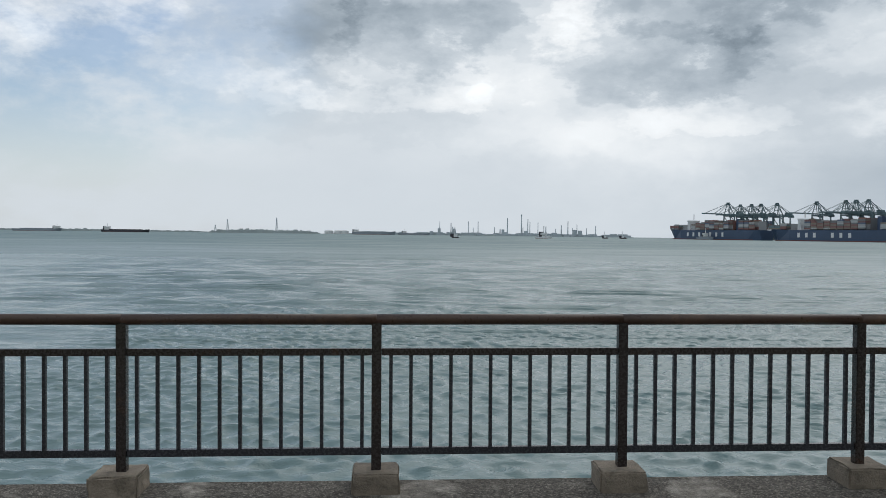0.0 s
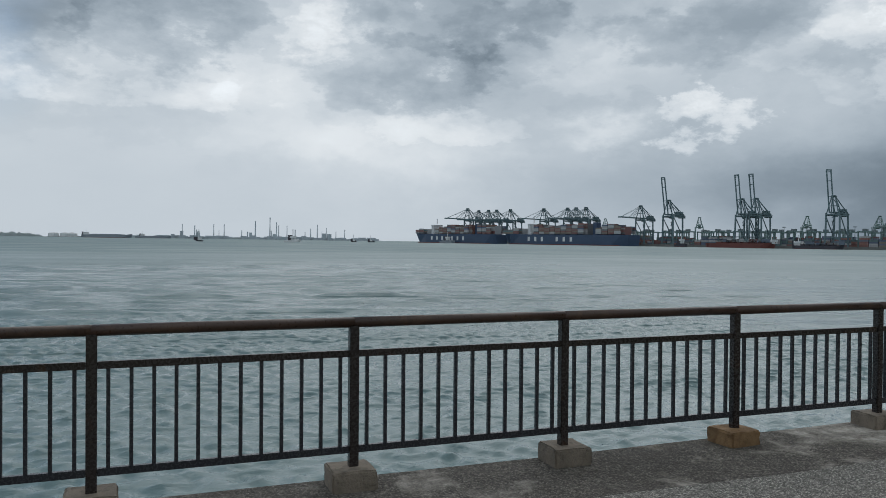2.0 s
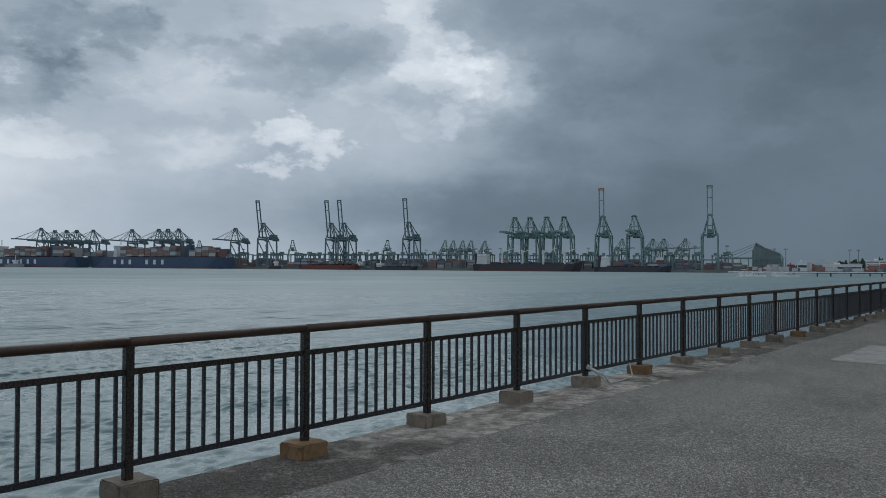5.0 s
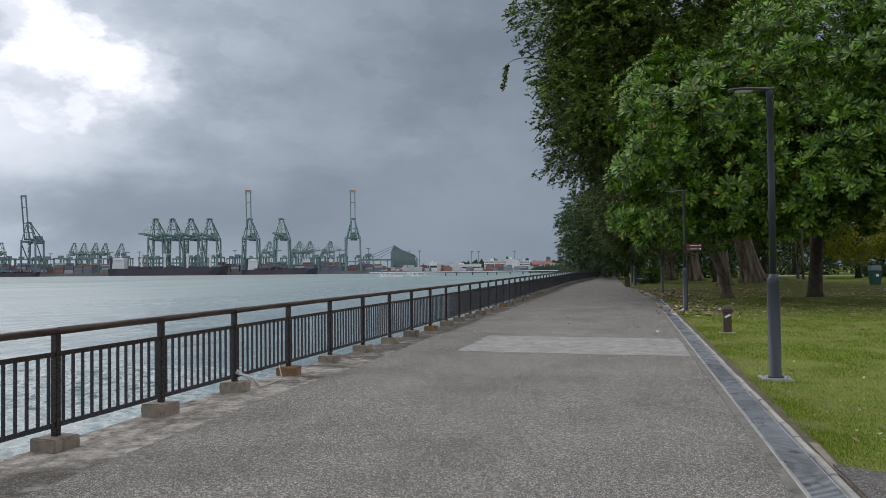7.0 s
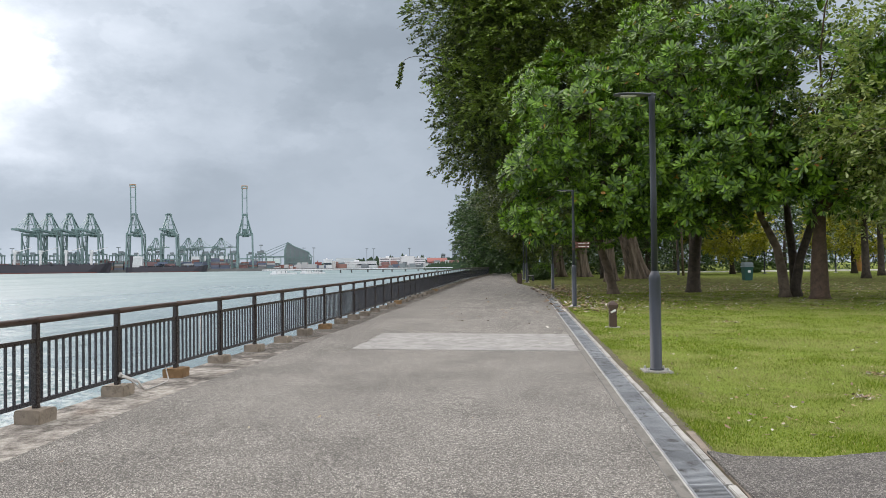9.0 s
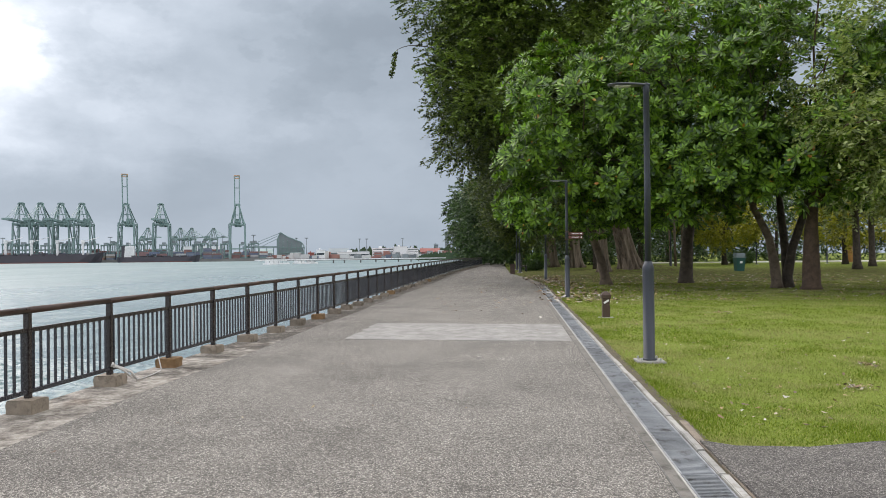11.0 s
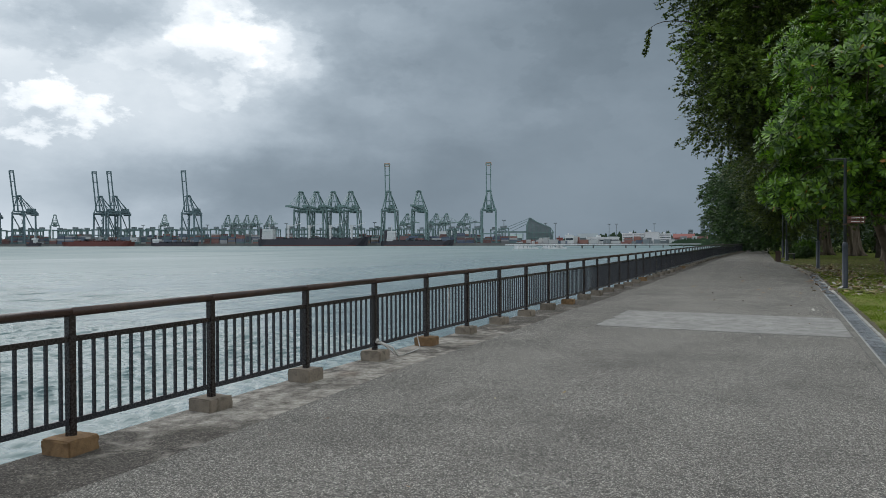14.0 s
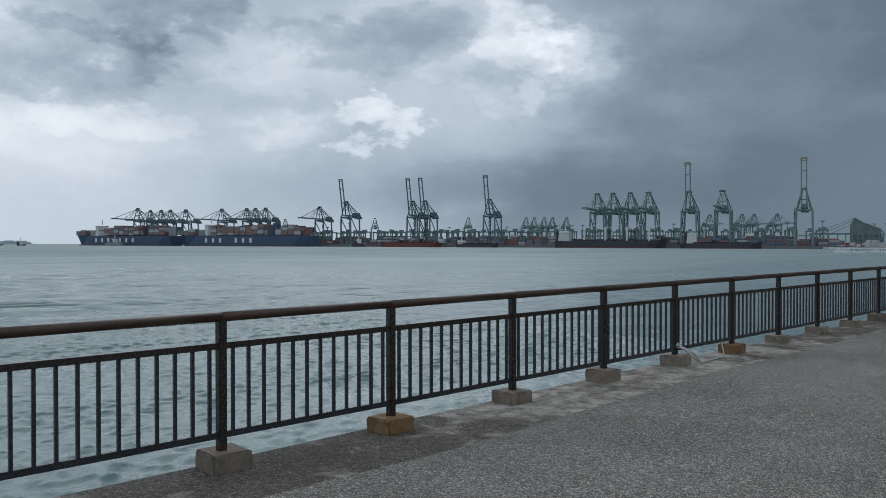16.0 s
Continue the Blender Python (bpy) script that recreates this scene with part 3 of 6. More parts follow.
long_x = [-60, -30, -15, -8, -4] + [i * 1.5 for i in range(0, 41)] + [65, 72, 80, 90, 101, 115, 130, 160, 200, 300]
edge_y = lambda x: 5.26 + plan(x)
seam_y = lambda x: 4.41 + 0.02 * min(max(x - 6.0, -6.0), 12.0) + plan(x) + 0.035 * math.sin(x * 0.9) + 0.02 * math.sin(x * 2.3 + 1)
strip("pavement", long_x, lambda x: drain_left(x) - 0.02 if x < 36 else lawn_edge(x), seam_y, 0.0, M_PEBBLE, 0.5, "grey washed-pebble seaside promenade paving", "pavement", 4)
strip("pavement_edge", long_x, seam_y, edge_y, 0.002, M_EDGE, 0.6, "stained worn concrete strip along the quay edge", "pavement", 3)
wall = bmesh.new()
for x0, x1 in zip(long_x, long_x[1:]):
    a = [wall.verts.new(p) for p in ((x0, edge_y(x0) - 0.06, ground_z(x0, 5) - 0.3), (x1, edge_y(x1) - 0.06, ground_z(x1, 5) - 0.3), (x1, edge_y(x1) - 0.06, -5), (x0, edge_y(x0) - 0.06, -5))]
    wall.faces.new(a)
bmesh.ops.remove_doubles(wall, verts=wall.verts, dist=0.001)
r_ = bmesh.ops.extrude_face_region(wall, geom=list(wall.faces))
for v in r_["geom"]:
    if isinstance(v, bmesh.types.BMVert):
        v.co.y -= 0.6
tagged(mesh_ob("quay_wall", wall, M_EDGE), "stained concrete quay wall down to the sea", "quay wall", kind="structure")

# pale cement infill across the paving
pb = bmesh.new()
prof = random.Random(3)
ring = []
for i in range(14):
    x = 13.92 + 3.08 * i / 13
    ring.append((x, 3.5 + prof.uniform(-0.05, 0.05)))
for i in range(8):
    ring.append((17.0 + prof.uniform(-0.03, 0.03), 3.4 - 3.72 * i / 7))
for i in range(14):
    x = 16.9 - 2.98 * i / 13
    ring.append((x, drain_left(x) + 0.12))
for i in range(8):
    ring.append((13.9 + prof.uniform(-0.03, 0.03), -0.2 + 3.6 * i / 7))
pb.faces.new([pb.verts.new((x, y, ground_z(x, y) + 0.007)) for x, y in ring])
r_ = bmesh.ops.extrude_face_region(pb, geom=list(pb.faces))
for v in r_["geom"]:
    if isinstance(v, bmesh.types.BMVert):
        v.co.z -= 0.03
bmesh.ops.recalc_face_normals(pb, faces=pb.faces)
bmesh.ops.triangulate(pb, faces=pb.faces)
tagged(mesh_ob("pavement_patch", pb, M_PATCH), "pale smooth cement patch let into the paving", "pavement patch", kind="structure")



# lawn: one sheet from the paving to the horizon
def lawn_z(x, y):
    d = max(0.0, lawn_edge(x) - y)
    bump = 0.05 * noise.noise(Vector((x * 0.22, y * 0.22, 1.7))) * min(1.0, d / 1.5)
    mound = 0.5 * math.exp(-((x - 60.5) / 4.5) ** 2 - ((y + 8.3) / 3.2) ** 2)
    return ground_z(x, -1) - 0.012 + bump * (1 if x < 150 else 0.2) + mound


gx = spaced(-6.0, 70.0, 0.75, -4600, 4600, 1.16)
gd = np.concatenate([[0.0, 0.1, 0.25], np.arange(0.6, 30, 0.7), 30 * 1.17 ** np.arange(0, 33)])
GV = [(x, lawn_edge(x) - d, lawn_z(x, lawn_edge(x) - d)) for d in gd for x in gx]
nx, ny = len(gx), len(gd)
I = (np.arange(ny - 1)[:, None] * nx + np.arange(nx - 1)[None, :]).ravel()


def lawn_material():
    m = bpy.data.materials.new("mown_lawn")
    m.use_nodes = True
    k = Net(m.node_tree)
    b = k.t.nodes["Principled BSDF"]
    pos = k.add("ShaderNodeNewGeometry").outputs["Position"]
    big = k.noise(pos, 0.45, 5.0, 0.6, 0.4)
    mid = k.noise(pos, 2.6, 5.0, 0.65)
    fine_ = k.noise(pos, 42.0, 4.0, 0.7)
    c = k.mix(k.ramp(big, [(0.35, 0.0), (0.65, 1.0)]), (0.125, 0.185, 0.02), (0.3, 0.285, 0.1))
    c = k.mix(k.ramp(mid, [(0.5, 0.0), (0.75, 0.7)]), c, (0.2, 0.185, 0.085))
    c = k.mix(0.75, c, k.ramp(fine_, [(0.28, (0.055, 0.08, 0.011)), (0.5, (0.165, 0.235, 0.03)), (0.72, (0.3, 0.36, 0.08))]))
    # bare, leaf-strewn earth under the trees, its colour darkened for canopy shade
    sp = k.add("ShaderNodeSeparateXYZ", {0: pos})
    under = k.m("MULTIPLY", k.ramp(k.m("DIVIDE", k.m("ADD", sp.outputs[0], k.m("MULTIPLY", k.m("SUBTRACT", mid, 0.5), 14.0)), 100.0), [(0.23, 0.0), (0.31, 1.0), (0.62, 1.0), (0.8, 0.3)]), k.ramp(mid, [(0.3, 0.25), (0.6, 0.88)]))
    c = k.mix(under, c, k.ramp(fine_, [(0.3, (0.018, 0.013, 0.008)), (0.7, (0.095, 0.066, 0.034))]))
    k.put(b.inputs["Base Color"], c)
    b.inputs["Roughness"].default_value = 0.95
    b.inputs["Specular IOR Level"].default_value = 0.1
    k.put(b.inputs["Normal"], k.add("ShaderNodeBump", {"Strength": 0.8, "Distance": 0.03, "Height": fine_}))
    return m


tagged(np_mesh("ground", GV, np.stack([I, I + nx, I + nx + 1, I + 1], 1), lawn_material(), True), "green mown lawn, leaf-strewn and darkened for shade under trees", "lawn", kind="structure")

# side path that joins the promenade
sb = bmesh.new()
front = [(6.78, -1.12), (6.62, -1.36), (6.62, -1.9), (6.85, -2.5), (7.0, -4.0), (7.1, -40.0)]
back = [(2.4, -40.0), (2.4, -1.25)]
sb.faces.new([sb.verts.new((x, y, ground_z(x, -1) + 0.03)) for x, y in front + back])
r_ = bmesh.ops.extrude_face_region(sb, geom=list(sb.faces))
for v in r_["geom"]:
    if isinstance(v, bmesh.types.BMVert):
        v.co.z -= 0.12
bmesh.ops.recalc_face_normals(sb, faces=sb.faces)
tagged(mesh_ob("side_path", sb, M_PATH), "grey pebbled side path meeting the promenade", "path", kind="structure")

# drain along the lawn: pit, border, gratings, kerb slabs
dr = [x for x in long_x if x <= 34.6] + [35.2]
strip("drain_border", dr, lambda x: drain_left(x), lambda x: drain_left(x) + 0.088, 0.0045, M_DARKJOINT, 0.02, "dark concrete border beside the drain", "drain border")
strip("drain_border_edge", dr, lambda x: drain_left(x) + 0.09, lambda x: drain_left(x) + 0.101, 0.006, M_JOINT, 0.03, "thin pale joint line beside the drain", "joint line")
strip("drain_channel", dr, lambda x: drain_left(x) - 0.256, lambda x: drain_left(x), -0.12, M_PIT, 0.05, "dark drain channel under steel gratings", "drain")
strip("drain_soil_edge", dr, lambda x: drain_left(x) - 0.45, lambda x: drain_left(x) - 0.258, -0.004, M_SOIL, 0.05, "bare soil strip between kerb and lawn", "soil strip")
PITCH = 0.64
bm = bmesh.new()
for x in np.linspace(0.03, 0.61, 20):
    cube(bm, x - 0.005, x + 0.005, -0.24, -0.015, -0.028, 0.0)
for y in (-0.244, -0.012):
    cube(bm, 0.008, 0.632, y - 0.006, y + 0.006, -0.03, 0.003)
for x in (0.013, 0.627):
    cube(bm, x - 0.005, x + 0.005, -0.244, -0.012, -0.03, 0.003)
first = None
tilt = math.atan(0.0235)
kb = bmesh.new()
cube(kb, 0.012, 0.628, -0.322, -0.262, -0.06, 0.018, 0.007)
kerb_mesh = None
jig = random.Random(8)
lip_x = [2.0 + 0.35 * i for i in range(17)]
strip("drain_pale_lip", lip_x, lambda x: drain_left(x) - 0.405 + 0.012 * math.sin(3.1 * x), lambda x: drain_left(x) - 0.345 + 0.01 * math.sin(4.7 * x + 1), 0.012, M_FOOT, 0.05, "pale broken concrete lip between drain and side path", "kerb")
strip("drain_frame", dr, lambda x: drain_left(x) - 0.003, lambda x: drain_left(x) + 0.012, 0.011, M_KERB, 0.03, "thin pale steel frame line along the gratings", "drain frame")
for i in range(-12, 52):
    x = 2.0 + i * PITCH
    base = empty("drain_grating", pose(x, drain_left(x), ground_z(x, -0.6) + 0.008, 0, -0.34, math.degrees(tilt)), "galvanised steel drain grating set along the lawn edge", "drain grating", "drain gratings")
    if first is None:
        first = part("grating", bm, M_GRATE, base)
    else:
        share("grating", first, base)
    k = empty("kerb_slab", pose(x + jig.uniform(-0.004, 0.004), drain_left(x), ground_z(x, -0.8) + 0.004, 0, -0.34, math.degrees(tilt)), "pale concrete kerb slab beside the drain", "kerb slab", "kerb slabs")
    if kerb_mesh is None:
        kerb_mesh = part("slab", kb, M_KERB, k)
    else:
        share("slab", kerb_mesh, k, (0, jig.uniform(-0.006, 0.006), jig.uniform(-0.005, 0.004)), jig.uniform(-0.012, 0.012))


# ---------- railing ----------
BAY = 1.5
def railing_bay():
    g = empty("railing_section", pose(0, 0, 0), "dark brown painted steel railing section with slim upright bars", "railing", "railing sections")
    b = bmesh.new()
    tube(b, [(0, 0, 1.015), (0.75, 0, 1.0165), (BAY, 0, 1.015)], [0.033] * 3, 14)
    part("top_rail", b, M_HANDRAIL, g, "round dark brown handrail", True)
    b = bmesh.new()
    cube(b, 0.03, BAY - 0.03, -0.018, 0.018, 0.800, 0.842, 0.003)
    part("upper_rail", b, M_RAIL, g)
    b = bmesh.new()
    cube(b, 0.03, BAY - 0.03, -0.018, 0.018, 0.200, 0.243, 0.003)
    part("lower_rail", b, M_BAR, g)
    b = bmesh.new()
    cube(b, -0.029, 0.029, -0.029, 0.029, 0.06, 0.995, 0.004)
    part("post", b, M_RAIL, g)
    b = bmesh.new()
    cube(b, -0.0105, 0.0105, -0.0105, 0.0105, 0.24, 0.803)
    bar = part("baluster", b, M_BAR, g)
    bar.location = (0.0865, 0, 0)
    for i in range(1, 12):
        share("baluster", bar, g, (0.0865 + 0.1207 * i, 0, 0))
    return g


def bay_pose(k):
    x = k * BAY
    y0, y1 = rail_y(x), rail_y(x + BAY)
    z0, z1 = ground_z(x, 0), ground_z(x + BAY, 0)
    return pose(x, y0, z0, 0, -math.degrees(math.atan2(z1 - z0, BAY)), math.degrees(math.atan2(y1 - y0, BAY)))


bay = railing_bay()
bay.matrix_basis = bay_pose(-6)
for k in range(-5, 70):
    copy_thing(bay, bay_pose(k))

FOOT = []
for v_, mat in ((1, M_FOOT), (2, M_FOOT), (3, M_FOOT), (4, M_FOOTRUST)):
    q = random.Random(v_)
    b = bmesh.new()
    cube(b, -0.14, 0.14, -0.135, 0.135, -0.03, 0.122, 0.010)
    bmesh.ops.subdivide_edges(b, edges=list(b.edges), cuts=2, use_grid_fill=True)
    for v in b.verts:
        v.co += Vector((q.uniform(-1, 1), q.uniform(-1, 1), q.uniform(-1, 1))) * 0.0045 + noise.noise_vector(v.co * 9 + Vector((v_, 0, 0))) * 0.006
    me = bpy.data.meshes.new("footing")
    b.to_mesh(me)
    b.free()
    me.materials.append(mat)
    FOOT.append(me)
q = random.Random(11)
for k in range(-6, 71):
    x = k * BAY
    rusty = k in (3, 7, 12, 19, 27)
    ob = new("footing_block", FOOT[3] if rusty else FOOT[q.randrange(3)])
    ob.matrix_world = pose(x + q.uniform(-0.02, 0.02), rail_y(x) + 0.0 + q.uniform(-0.012, 0.012), ground_z(x, 5) + q.uniform(-0.012, 0.012), 0, 0, q.uniform(-4, 4))
    tagged(ob, "rust-stained concrete footing block under a railing post" if rusty else "weathered grey concrete footing block under a railing post", "footing block", "footing blocks")

# strap tied to a post, its loose tail lying on the paving
cu = bmesh.new()
zb = ground_z(9.3, 5)
tube(cu, [(9.0, 5.06, zb + 0.21), (9.05, 5.03, zb + 0.2), (9.12, 5.0, zb + 0.16), (9.22, 4.95, zb + 0.06), (9.34, 4.92, zb + 0.014), (9.7, 4.95, zb + 0.012), (10.05, 5.0, zb + 0.014), (10.16, 5.04, zb + 0.03), (10.18, 5.07, zb + 0.1), (10.17, 5.09, zb + 0.2)], [0.009, 0.013, 0.014, 0.012, 0.009, 0.008, 0.008, 0.008, 0.008, 0.007], 8)
tube(cu, [(8.97, 5.06, zb + 0.22), (9.0, 5.062, zb + 0.25), (9.04, 5.062, zb + 0.22), (9.2, 4.95, zb + 0.13), (9.26, 4.9, zb + 0.02)], [0.016, 0.02, 0.018, 0.016, 0.012], 8)
strap = empty("strap", pose(0, 0, 0), "white cloth strap tied to a railing post", "strap")
part("strap_band", cu, M_ROPE, strap, "", True)
cu = bmesh.new()
zc_ = ground_z(11.25, 0)
tube(cu, [(11.25, 5.08, zc_ + 0.8), (11.255, 5.085, zc_ + 0.6), (11.245, 5.08, zc_ + 0.45), (11.26, 5.085, zc_ + 0.25)], [0.006, 0.009, 0.007, 0.006], 6)
tagged(mesh_ob("cord", cu, M_ROPE, True), "white cord hanging down the railing bars", "cord")


# ---------- lamps, bollard, bin ----------
def lamp_post():
    g = empty("street_lamp", pose(0, 0, 0), "slate-grey steel street lamp with a flat head, on a concrete pad", "street lamp", "street lamps")
    b = bmesh.new()
    cube(b, -0.2, 0.2, -0.2, 0.2, -0.08, 0.03, 0.012)
    part("concrete_pad", b, M_KERB, g, "pale concrete pad")
    b = bmesh.new()
    turned(b, [(0.11, 0.03), (0.11, 0.05), (0.08, 0.052), (0.08, 1.26), (0.084, 1.3), (0.076, 1.34), (0.05, 1.41)], 20)
    part("lower_pole", b, M_LAMP, g, "", True)
    b = bmesh.new()
    turned(b, [(0.046, 1.40), (0.044, 2.6), (0.042, 3.78), (0.046, 3.785), (0.046, 3.9), (0.03, 3.92)], 16)
    part("upper_pole", b, M_LAMP, g, "", True)
    b = bmesh.new()
    prof_ = [(-0.05, 0.045, 0.03), (0.06, 0.05, 0.032), (0.14, 0.085, 0.034), (0.24, 0.105, 0.034), (0.38, 0.105, 0.03), (0.47, 0.09, 0.024), (0.53, 0.05, 0.014)]
    rings = []
    for yy, hw, hh in prof_:  # a shallow rounded shell, flat below
        rings.append([b.verts.new((hw * math.cos(t), yy, 3.885 + 0.03 * max(0.0, yy) + (hh * math.sin(t) if math.sin(t) > 0 else 0.35 * hh * math.sin(t)))) for t in [2 * math.pi * i / 16 for i in range(16)]])
    for p_, q_ in zip(rings, rings[1:]):
        for i in range(16):
            b.faces.new((p_[i], p_[(i + 1) % 16], q_[(i + 1) % 16], q_[i]))
    b.faces.new(rings[0])
    b.faces.new(rings[-1][::-1])
    bmesh.ops.recalc_face_normals(b, faces=b.faces)
    head = part("lamp_head", b, M_LAMP, g, "flat rounded grey lamp head", True)
    b = bmesh.new()
    cube(b, -0.06, 0.06, 0.22, 0.44, 3.874, 3.886, 0.003)
    part("lens", b, M_LENS, head, "pale lens")
    b = bmesh.new()
    turned(b, [(0.016, 0.05), (0.016, 0.085), (0.012, 0.09)], 6)
    bolt = part("bolt", b, M_BOLT, g, "bright steel bolt")
    bolt.location = (0.13, 0.13, -0.02)
    for x, y in ((-0.13, 0.13), (0.13, -0.13), (-0.13, -0.13)):
        share("bolt", bolt, g, (x, y, -0.02))
    return g


lamp = lamp_post()
def on_lawn(x, y, rz=0.0, dz=0.0):
    return pose(x, y, lawn_z(x, y) + dz, 0, 0, rz)


lamp.matrix_basis = on_lawn(11.6, -1.43, 4)
for x, y, rz in ((26.9, -1.0, 2), (43.3, -0.6, 0), (57.1, 1.0, 0), (67.9, 1.4, 0), (64.1, -10.8, 0), (92.0, -25.0, 30), (96.0, -34.0, 0)):
    copy_thing(lamp, on_lawn(x, y, rz))

sign = empty("finger_sign", on_lawn(26.9, -1.0), "two brown finger boards on a lamp pole", "sign")
for z, l in ((2.13, 0.47), (2.015, 0.45)):
    b = bmesh.new()
    cube(b, -0.012, 0.012, -0.07 - l, -0.055, z - 0.048, z + 0.048, 0.004)
    brd = part("board", b, M_SIGN, sign)
    b = bmesh.new()
    cube(b, -0.0155, -0.0125, -0.13 - 0.26, -0.16, z - 0.009, z + 0.009)
    cube(b, -0.0155, -0.0125, -0.49, -0.43, z - 0.009, z + 0.009)
    beam(b, (-0.014, -0.5, z), (-0.014, -0.475, z + 0.025), 0.003, 0.011)
    beam(b, (-0.014, -0.5, z), (-0.014, -0.475, z - 0.025), 0.003, 0.011)
    part("lettering_bar", b, M_WHITE, brd, "white arrow and lettering bars")
b = bmesh.new()
for z in (2.2, 1.94):
    cube(b, -0.062, 0.062, -0.064, 0.062, z - 0.02, z + 0.02, 0.006)
part("clamp", b, M_BROWN, sign)

bol = empty("bollard_light", on_lawn(18.96, -1.52, 3), "brown metal bollard light with a hooded cap on the lawn", "bollard light")
b = bmesh.new()
cube(b, -0.14, 0.14, -0.18, 0.18, -0.06, 0.012, 0.01)
part("concrete_pad", b, M_KERB, bol, "pale concrete pad")
b = bmesh.new()
cube(b, -0.085, 0.085, -0.085, 0.085, 0.015, 0.3, 0.008)
part("lower_body", b, M_BROWN, bol)
b = bmesh.new()
cube(b, -0.07, 0.07, -0.07, 0.07, 0.3, 0.31, 0.002)
cube(b, -0.085, 0.085, -0.085, 0.085, 0.31, 0.45, 0.008)
part("upper_body", b, M_BROWN, bol)
b = bmesh.new()
beam(b, (-0.0875, 0.055, 0.345), (-0.0875, -0.06, 0.41), 0.004, 0.045)
part("tape", b, M_WHITE, bol, "white slanting tape")
b = bmesh.new()
tube(b, [(0, 0, 0.44), (0, 0, 0.46), (0, 0, 0.53), (0, 0, 0.57), (0, 0, 0.62)], [0.1, 0.155, 0.155, 0.115, 0.03], 4, lambda t, i: 1.0)
cap = part("cap", b, M_BROWN, bol, "hooded cap")
cap.rotation_euler = (0, 0, radians(45))

binn = empty("litter_bin", on_lawn(58.1, -14.5, 8), "dark green litter bin with a grey lid on the lawn", "litter bin")
b = bmesh.new()
tube(b, [(0, 0, 0.0), (0, 0, 0.95)], [0.36, 0.46], 4)
body = part("body", b, M_BIN, binn)
body.rotation_euler = (0, 0, radians(45))
b = bmesh.new()
cube(b, -0.36, 0.36, -0.36, 0.36, 0.95, 1.02, 0.02)
cube(b, -0.3, 0.34, -0.34, 0.34, 1.02, 1.28, 0.05)
part("lid", b, M_BINLID, binn, "grey lid")
b = bmesh.new()
cube(b, -0.345, -0.335, -0.1, 0.08, 0.55, 0.72)
part("label_plate", b, M_WHITE, binn, "small white sticker")


# ---------- foliage ----------
def unit(a):
    return a / np.maximum(np.linalg.norm(a, axis=-1, keepdims=True), 1e-9)


def blades(name, base, along, side, length, width, mat, six=True):
    """Leaves as small folded polygons: base points, directions, side vectors, sizes."""
    L, W = length[:, None], width[:, None]
    nrm = unit(np.cross(along, side))
    if six:
        prof = ((0.0, 0.0, 0.0), (0.42, 0.36, 0.06), (0.78, 0.5, 0.04), (1.0, 0.0, -0.06), (0.78, -0.5, 0.04), (0.42, -0.36, 0.06))
    else:
        prof = ((0.0, 0.0, 0.0), (0.55, 0.5, 0.05), (1.0, 0.0, -0.05), (0.55, -0.5, 0.05))
    P = [base + along * L * a + side * W * b + nrm * L * c for a, b, c in prof]
    n = len(prof)
    V = np.stack(P, 1).reshape(-1, 3)
    F = np.arange(len(base) * n).reshape(-1, n)
    return np_mesh(name, V, F, mat)


def crown_points(rng, balls, lumps, per, lump_r, droop=0.0, lift=0.0):
    """Points and outward directions on uneven lumps over the given ellipsoids."""
    wts = np.array([b[3] * b[4] + b[4] * b[5] + b[3] * b[5] for b in balls])
    pick = rng.choice(len(balls), lumps, p=wts / wts.sum())
    B = np.array(balls)[pick]
    d = unit(rng.normal(size=(lumps, 3)))
    rad = 0.55 + 0.45 * rng.random(lumps) ** 0.5
    C = B[:, :3] + d * B[:, 3:6] * rad[:, None]
    r = lump_r * (0.6 + 0.8 * rng.random(lumps))
    e = unit(rng.normal(size=(lumps, per, 3)))
    k = 0.35 + 0.65 * rng.random((lumps, per, 1)) ** 0.6
    P = C[:, None, :] + e * k * r[:, None, None] * np.array([1.15, 1.15, 0.8])
    out = unit(0.7 * e + 0.6 * d[:, None, :] + np.array([0, 0, 0.25 + lift - droop]))
    return P.reshape(-1, 3), out.reshape(-1, 3), C


def rosette_crown(name, rng, balls, lumps, per, lump_r, mat, leaf=0.31, n=15):
    P, out, C = crown_points(rng, balls, lumps, per, lump_r, 0.0, 0.35)
    N = len(P)
    a = unit(np.cross(out, rng.normal(size=(N, 3))))
    b = np.cross(out, a)
    base, along, side, ln = [], [], [], []
    size = leaf * (0.7 + 0.6 * rng.random(N))
    for i in range(n):
        t = 2 * math.pi * (i * 0.382) + rng.random(N) * 0.5
        up = 0.15 + 0.75 * (i / n) + rng.normal(size=N) * 0.12
        rd = a * np.cos(t)[:, None] + b * np.sin(t)[:, None]
        dv = unit(rd * np.cos(up)[:, None] + out * np.sin(up)[:, None] - np.array([0, 0, 0.12]))
        base.append(P + dv * 0.02)
        along.append(dv)
        side.append(unit(np.cross(dv, out) + 1e-6))
        ln.append(size * (1.05 - 0.35 * i / n))
    ln = np.concatenate(ln)
    return blades(name, np.concatenate(base), np.concatenate(along), np.concatenate(side), ln, ln * 0.31, mat), C


